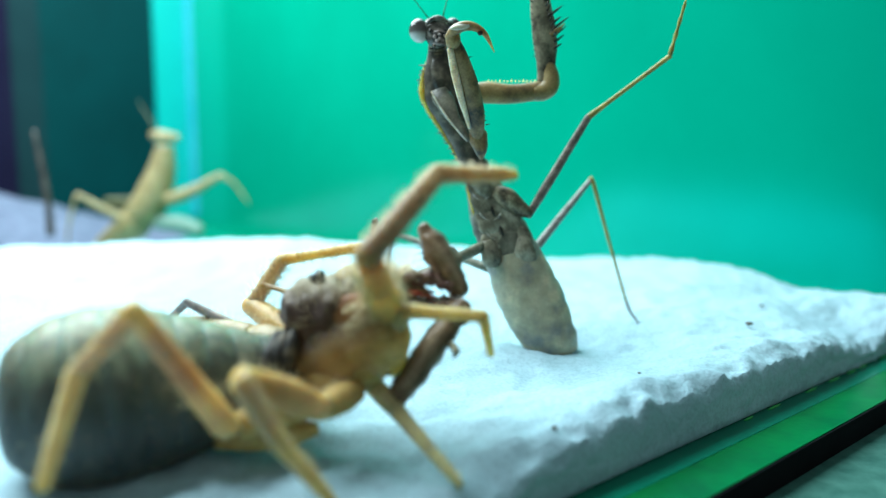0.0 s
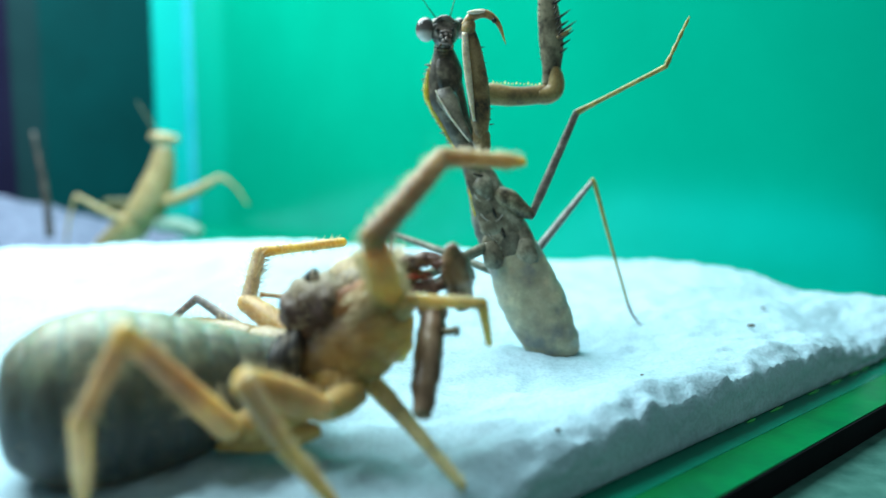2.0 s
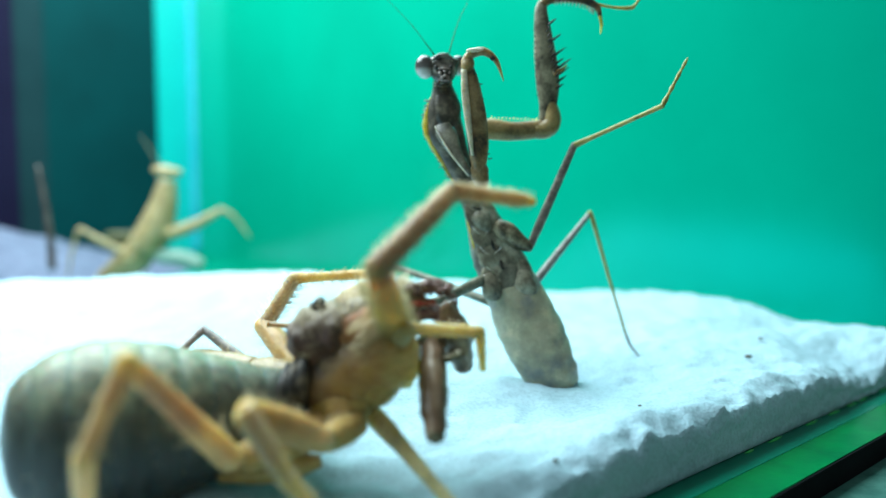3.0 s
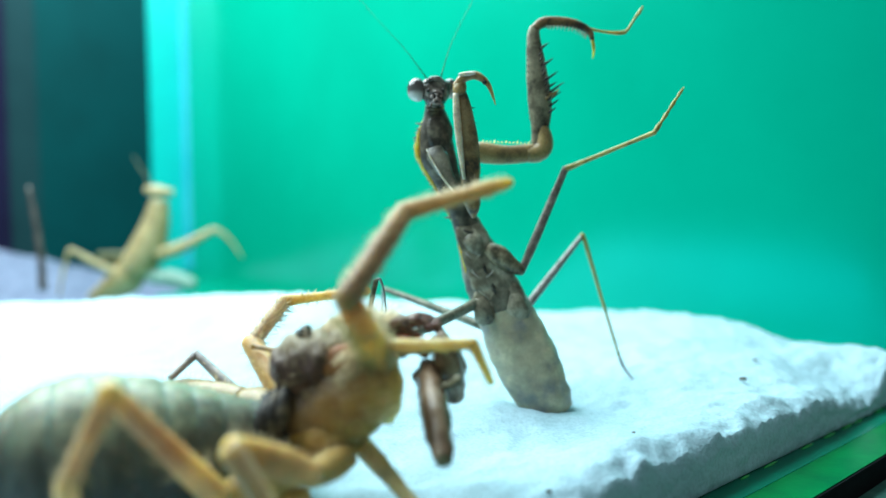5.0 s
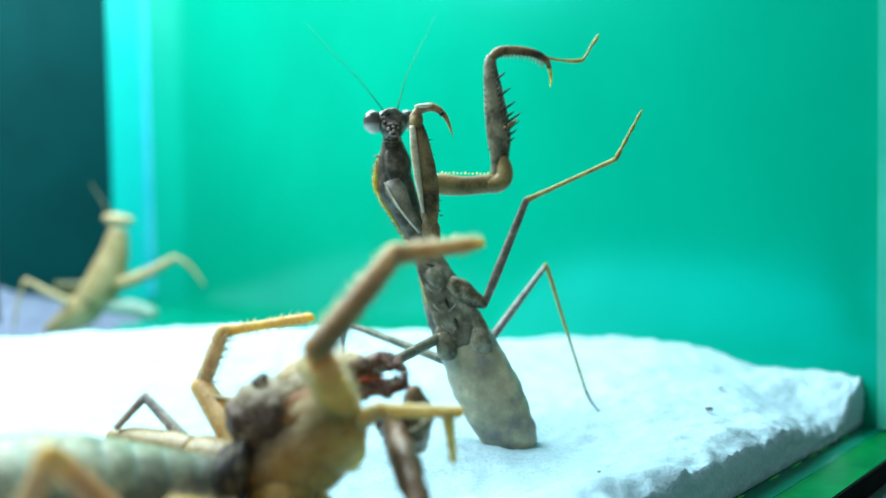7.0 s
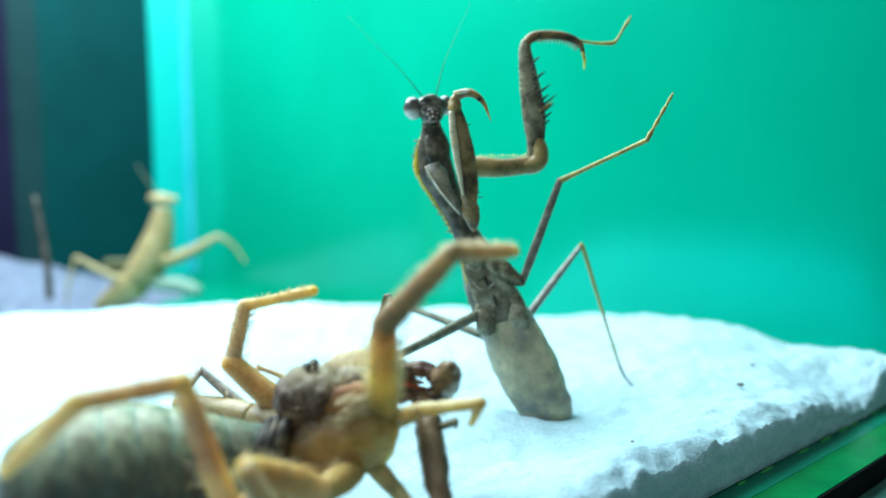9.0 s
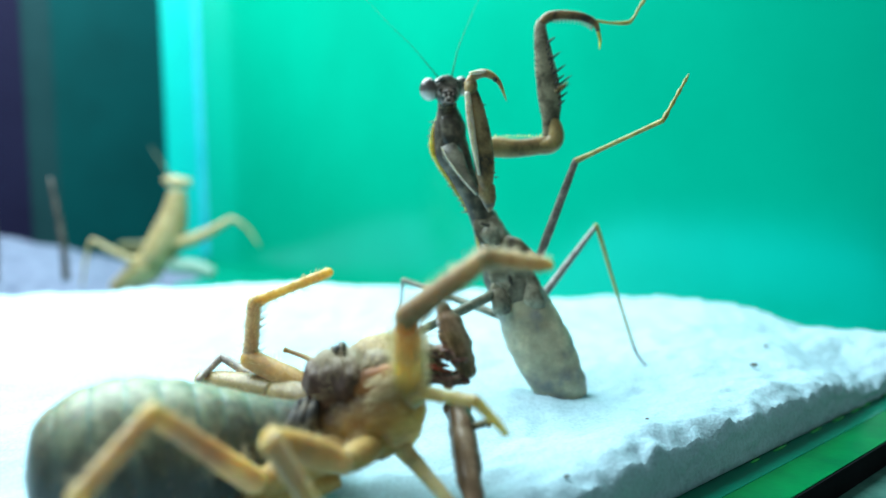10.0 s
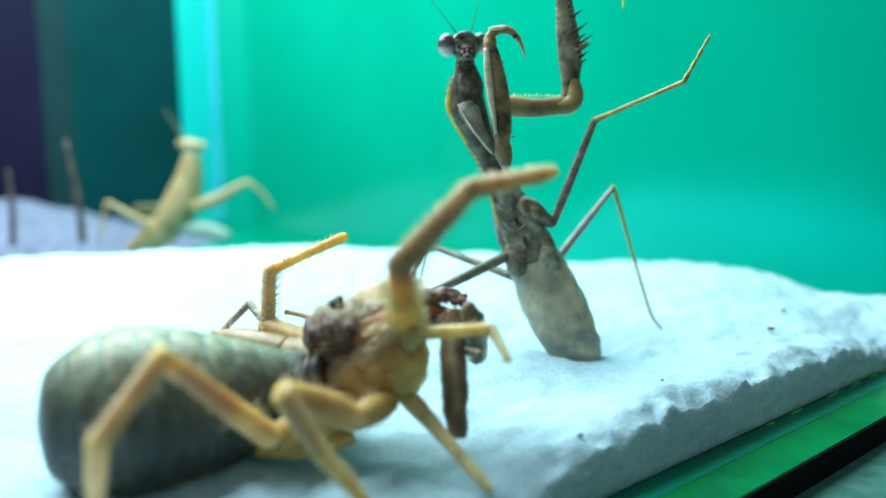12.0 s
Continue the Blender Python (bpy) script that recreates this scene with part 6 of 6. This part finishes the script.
    walk(MOVERS['hind_leg_tarsus'], [
        (0, pose(-0.01134, -0.02185, 0.01600, 73.1, 60.8, -104.8)), (0.5, pose(-0.00856, -0.02734, 0.01283, -58.8, 59.0, 117.4)),
        (1.5, pose(-0.00960, -0.02570, 0.01269, -58.7, 61.8, 117.5)), (2, pose(-0.00938, -0.02592, 0.01253, -58.3, 59.9, 118.0)),
        (2.5, pose(-0.00960, -0.02601, 0.01264, -58.4, 61.9, 117.9)), (3, pose(-0.00882, -0.02751, 0.01263, -59.1, 60.3, 117.0)),
        (5, pose(-0.00985, -0.02489, 0.01313, -57.8, 60.7, 118.5)), (5.5, pose(-0.00959, -0.02467, 0.01329, -58.3, 60.6, 117.9)),
        (6, pose(-0.00872, -0.02432, 0.01347, -53.3, 59.9, 123.7)), (6.5, pose(-0.00881, -0.02372, 0.01368, -52.4, 61.1, 124.7)),
        (8.5, pose(-0.01038, -0.02313, 0.01415, -47.7, 64.8, 130.1)), (8.8, pose(-0.01062, -0.02498, 0.01853, -2.3, 62.9, 180.0)),
        (9, pose(-0.00984, -0.02596, 0.02372, -8.0, 41.1, 172.9)), (9.5, pose(-0.01055, -0.02594, 0.02571, -8.1, 31.0, 172.7)),
        (9.8, pose(-0.01266, -0.02563, 0.01689, -20.2, 43.1, 152.8)), (10, pose(-0.01077, -0.03140, 0.01375, -42.1, 57.7, 124.9)),
        (10.5, pose(-0.01048, -0.03073, 0.01385, -42.3, 62.3, 124.7)), (11, pose(-0.01032, -0.03096, 0.01385, -44.2, 60.5, 122.6)),
        (12, pose(-0.01088, -0.03033, 0.01364, -42.9, 57.1, 124.1))])
    walk(MOVERS['far_leg_femur'], [
        (0, pose(-0.00364, 0.01271, 0.01183, 3.2, -25.2, 172.6)), (1.5, pose(-0.00364, 0.01271, 0.01183, 7.3, -27.8, 163.4)),
        (3, pose(-0.00364, 0.01271, 0.01183, 11.5, -27.6, 154.3)), (5, pose(-0.00364, 0.01271, 0.01183, 13.6, -31.2, 150.1)),
        (6, pose(-0.00364, 0.01271, 0.01183, 13.4, -36.4, 150.4)), (8.5, pose(-0.00364, 0.01271, 0.01183, 9.7, -36.2, 156.7)),
        (9, pose(-0.00364, 0.01271, 0.01183, 7.2, -34.8, 161.0)), (9.5, pose(-0.00364, 0.01271, 0.01183, 8.8, -25.2, 157.8)),
        (10, pose(-0.00364, 0.01271, 0.01183, 10.2, -22.1, 154.4)), (11, pose(-0.00364, 0.01271, 0.01183, 15.0, -25.8, 142.6)),
        (12, pose(-0.00364, 0.01271, 0.01183, 16.1, -31.2, 140.3))])
    walk(MOVERS['far_leg_tibia'], [
        (0, pose(-0.01261, 0.01387, 0.01610, -21.4, 35.5, 146.0)), (1.5, pose(-0.01212, 0.01523, 0.01649, -17.2, 34.3, 153.3)),
        (3, pose(-0.01162, 0.01654, 0.01647, 37.4, 25.7, -115.1)), (5, pose(-0.01105, 0.01697, 0.01702, 34.1, 29.6, -122.2)),
        (6, pose(-0.01064, 0.01668, 0.01776, 19.2, 40.9, -147.7)), (8.5, pose(-0.01105, 0.01590, 0.01774, 21.1, 45.6, -144.9)),
        (9, pose(-0.01141, 0.01538, 0.01754, 48.8, 20.0, -97.0)), (9.5, pose(-0.01202, 0.01613, 0.01608, 50.3, 14.5, -91.9)),
        (10, pose(-0.01200, 0.01671, 0.01559, 39.2, 29.0, -121.1)), (11, pose(-0.01079, 0.01818, 0.01619, 22.5, 40.6, -149.8)),
        (12, pose(-0.01022, 0.01817, 0.01701, 22.6, 41.5, -149.7))])
    head = [
        (0, pose(0.00366, 0.00247, 0.01055, 0.0, -0.0, 0.0)), (0.5, pose(0.00403, 0.00247, 0.01066, 0.0, -0.2, 0.0)),
        (1, pose(0.00350, 0.00247, 0.01078, 0.0, -1.9, 0.0)), (1.5, pose(0.00307, 0.00247, 0.01080, 0.0, -6.3, 0.0)),
        (2, pose(0.00445, 0.00247, 0.01030, 0.0, -9.1, 0.0)), (2.5, pose(0.00509, 0.00247, 0.01060, 0.0, -11.2, 0.0)),
        (3, pose(0.00531, 0.00247, 0.01071, 0.0, -10.0, 0.0)), (5, pose(0.00415, 0.00247, 0.01122, 0.0, -5.8, 0.0)),
        (5.5, pose(0.00507, 0.00247, 0.01066, 0.0, -8.4, 0.0)), (6, pose(0.00532, 0.00247, 0.01035, 0.0, -10.2, 0.0)),
        (6.5, pose(0.00565, 0.00247, 0.01064, 0.0, -10.5, 0.0)), (8.5, pose(0.00277, 0.00247, 0.01101, 0.0, 2.7, 0.0)),
        (9, pose(0.00230, 0.00247, 0.00983, 0.0, 3.3, 0.0)), (9.5, pose(0.00263, 0.00247, 0.00916, 0.0, 9.3, 0.0)),
        (10, pose(0.00322, 0.00247, 0.00889, 0.0, 3.4, 0.0)), (10.5, pose(0.00271, 0.00247, 0.00845, 0.0, -2.7, 0.0)),
        (11, pose(0.00265, 0.00247, 0.00847, 0.0, -1.2, 0.0)), (12, pose(0.00233, 0.00247, 0.00887, 0.0, -3.5, 0.0))]
    for piece in HEAD_PIECES:
        walk(piece, head)
    walk(MOVERS['prey_lower'], [
        (0, pose(0.00057, -0.00700, 0.00527, 22.1, 48.9, -151.7)), (0.5, pose(0.00019, -0.00700, 0.00335, 20.8, 45.2, -153.5)),
        (1, pose(-0.00041, -0.00700, 0.00425, 22.1, 61.8, -151.9)), (1.5, pose(-0.00152, -0.00700, 0.00589, 28.7, 55.8, -144.2)),
        (2, pose(-0.00172, -0.00700, 0.00580, 66.0, 42.8, -96.5)), (2.5, pose(-0.00183, -0.00700, 0.00640, 66.3, 44.4, -95.9)),
        (3, pose(-0.00160, -0.00700, 0.00591, 71.8, 36.3, -87.5)), (5, pose(-0.00069, -0.00700, 0.00583, 74.7, 27.8, -82.0)),
        (5.5, pose(0.00009, -0.00700, 0.00482, 77.6, 32.2, -76.3)), (6, pose(0.00071, -0.00700, 0.00491, 76.9, 27.5, -77.7)),
        (6.5, pose(0.00047, -0.00700, 0.00579, 77.5, 24.0, -76.3)), (8.5, pose(-0.00009, -0.00700, 0.00451, 76.7, 32.1, -77.9)),
        (9, pose(-0.00162, -0.00700, 0.00318, 75.8, 40.4, -79.4)), (9.5, pose(-0.00090, -0.00700, 0.00027, 72.9, 38.6, -84.0)),
        (10, pose(0.00028, -0.00700, -0.00024, 74.2, 37.2, -82.0)), (10.5, pose(-0.00159, -0.00700, 0.00098, 69.6, 47.8, -88.7)),
        (11, pose(-0.00131, -0.00700, 0.00267, 73.3, 53.8, -83.9)), (12, pose(-0.00256, -0.00700, 0.00518, 73.7, 68.2, -83.5))])
    walk(MOVERS['prey_upper'], [
        (0, pose(0.00126, -0.00300, 0.01089, 14.4, -58.6, 163.2)), (0.5, pose(0.00050, -0.00300, 0.01129, 16.6, -38.0, 160.3)),
        (1, pose(0.00092, -0.00300, 0.01053, 9.7, -65.5, 168.9)), (1.5, pose(0.00076, -0.00300, 0.01009, 8.0, -59.8, 170.8)),
        (2, pose(0.00195, -0.00300, 0.00902, -66.0, -57.2, -106.3)), (2.5, pose(0.00114, -0.00300, 0.00761, -33.5, -66.6, -142.7)),
        (3, pose(0.00214, -0.00300, 0.00503, -50.7, -64.5, -123.9)), (5, pose(0.00226, -0.00300, 0.00484, -58.5, -64.8, -115.3)),
        (5.5, pose(0.00311, -0.00300, 0.00442, -69.2, -47.7, -102.6)), (6, pose(0.00355, -0.00300, 0.00405, -62.1, -42.2, -112.6)),
        (6.5, pose(0.00325, -0.00300, 0.00390, -68.8, -55.2, -103.7)), (8.5, pose(0.00196, -0.00300, 0.00604, -87.4, -62.4, -82.0)),
        (9, pose(0.00047, -0.00300, 0.00620, -89.3, -36.7, -79.6)), (9.5, pose(0.00063, -0.00300, 0.00609, -105.8, -25.9, -48.6)),
        (10, pose(0.00077, -0.00300, 0.00714, 41.7, -68.1, 157.1)), (10.5, pose(0.00084, -0.00300, 0.00614, -49.2, -63.2, -106.7)),
        (11, pose(0.00191, -0.00300, 0.00434, -48.5, -56.4, -107.5)), (12, pose(0.00057, -0.00300, 0.00305, -51.8, -57.7, -103.6))])
    walk(MOVERS['mid_leg_femur'], [
        (0, pose(-0.00867, 0.00200, 0.02624, 178.6, -59.2, 1.6)), (0.5, pose(-0.00867, 0.00200, 0.02624, 171.7, -60.8, 9.6)),
        (1, pose(-0.00867, 0.00200, 0.02624, -170.6, -62.7, -10.5)), (1.5, pose(-0.00867, 0.00200, 0.02624, -180.0, -68.7, -0.2)),
        (2, pose(-0.00867, 0.00200, 0.02624, 170.1, -66.2, 10.6)), (2.5, pose(-0.00867, 0.00200, 0.02624, -179.1, -66.7, -1.2)),
        (3, pose(-0.00867, 0.00200, 0.02624, -171.8, -67.1, -9.2)), (5, pose(-0.00867, 0.00200, 0.02624, 175.8, -66.6, 4.3)),
        (6.5, pose(-0.00867, 0.00200, 0.02624, 173.6, -66.4, 6.7)), (9.5, pose(-0.00867, 0.00200, 0.02624, -153.4, -68.1, -28.9)),
        (12, pose(-0.00867, 0.00200, 0.02624, -165.7, -68.5, -15.6))])
    walk(MOVERS['mid_leg_tibia'], [
        (0, pose(0.00183, 0.00229, 0.04387, -172.2, -37.0, -12.9)), (0.5, pose(0.00122, 0.00368, 0.04415, -167.6, -33.3, -20.7)),
        (1, pose(0.00060, 0.00028, 0.04447, -176.1, -35.8, -5.9)), (1.5, pose(-0.00120, 0.00198, 0.04536, -168.5, -28.6, -20.0)),
        (2, pose(-0.00053, 0.00352, 0.04502, -165.8, -25.7, -26.0)), (2.5, pose(-0.00056, 0.00183, 0.04509, -162.6, -20.9, -33.9)),
        (3, pose(-0.00077, 0.00072, 0.04514, -162.3, -20.8, -34.8)), (5, pose(-0.00055, 0.00261, 0.04508, -164.0, -19.9, -30.0)),
        (6.5, pose(-0.00052, 0.00296, 0.04505, -168.5, -22.9, -17.6)), (9.5, pose(-0.00196, -0.00170, 0.04528, -162.8, -21.9, -32.7)),
        (12, pose(-0.00141, -0.00003, 0.04533, -161.8, -19.9, -35.5))])
    walk(MOVERS['mid_leg_tarsus'], [
        (0, pose(0.01555, -0.00084, 0.05449, -127.7, -71.9, -53.7)), (0.5, pose(0.01500, -0.00153, 0.05382, -130.2, -70.7, -51.0)),
        (1, pose(0.01483, -0.00118, 0.05477, -130.3, -70.3, -50.9)), (1.5, pose(0.01335, -0.00331, 0.05378, 178.1, -66.6, 3.9)),
        (2, pose(0.01376, -0.00344, 0.05266, 162.8, -62.1, 20.9)), (2.5, pose(0.01310, -0.00737, 0.05139, 163.1, -57.7, 20.5)),
        (3, pose(0.01276, -0.00870, 0.05139, 162.0, -58.6, 21.8)), (5, pose(0.01380, -0.00569, 0.05108, 167.7, -54.5, 15.0)),
        (6.5, pose(0.01496, -0.00195, 0.05191, -167.3, -61.7, -14.2)), (9.5, pose(0.01181, -0.01053, 0.05185, 161.5, -56.0, 21.9)),
        (12, pose(0.01208, -0.00966, 0.05132, 157.4, -55.0, 26.8))])
    knee = (LIFTED_KNEE - np.array(MANTIS_FOOT)) * CM
    walk(MOVERS["lifted_tibia"], [(t, aim(knee, knee + np.array((dx, dy, dz)))) for t, dx, dy, dz in LIFTED])
    sway = [(0, -2.10, -7), (0.5, -2.41, -7), (1, -2.38, -6.5), (1.5, -1.43, -3), (2, -0.15, -0.5), (2.5, -0.03, 0), (3, -0.19, 0), (5, 0.45, 0), (6.5, 0.04, 0), (8.5, -1.12, 0), (9.5, -1.52, 0), (10.5, -1.72, 0), (12, -0.53, 0)]
    for piece in UPPER_PIECES:
        walk(piece, [(t, turned(lean)) for t, lean, bend in sway])
    for piece in ARM_PIECES:
        walk(piece, [(t, turned(lean) @ elbow_turn(bend, np.interp(t, (1.0, 1.5, 2.0), (33.0, 27.0, 0.0)))) for t, lean, bend in sway])
    for piece in BELLY_PIECES:
        walk(piece, [(0, pose(0, 0, 0)), (3, pose(0.0, 0, 0)), (6.5, pose(-0.0003, 0, -0.0002)), (9, pose(-0.0010, 0, -0.0009)), (10.5, pose(-0.0013, 0, -0.0011)), (12, pose(-0.0016, 0, -0.0004))])


motions()
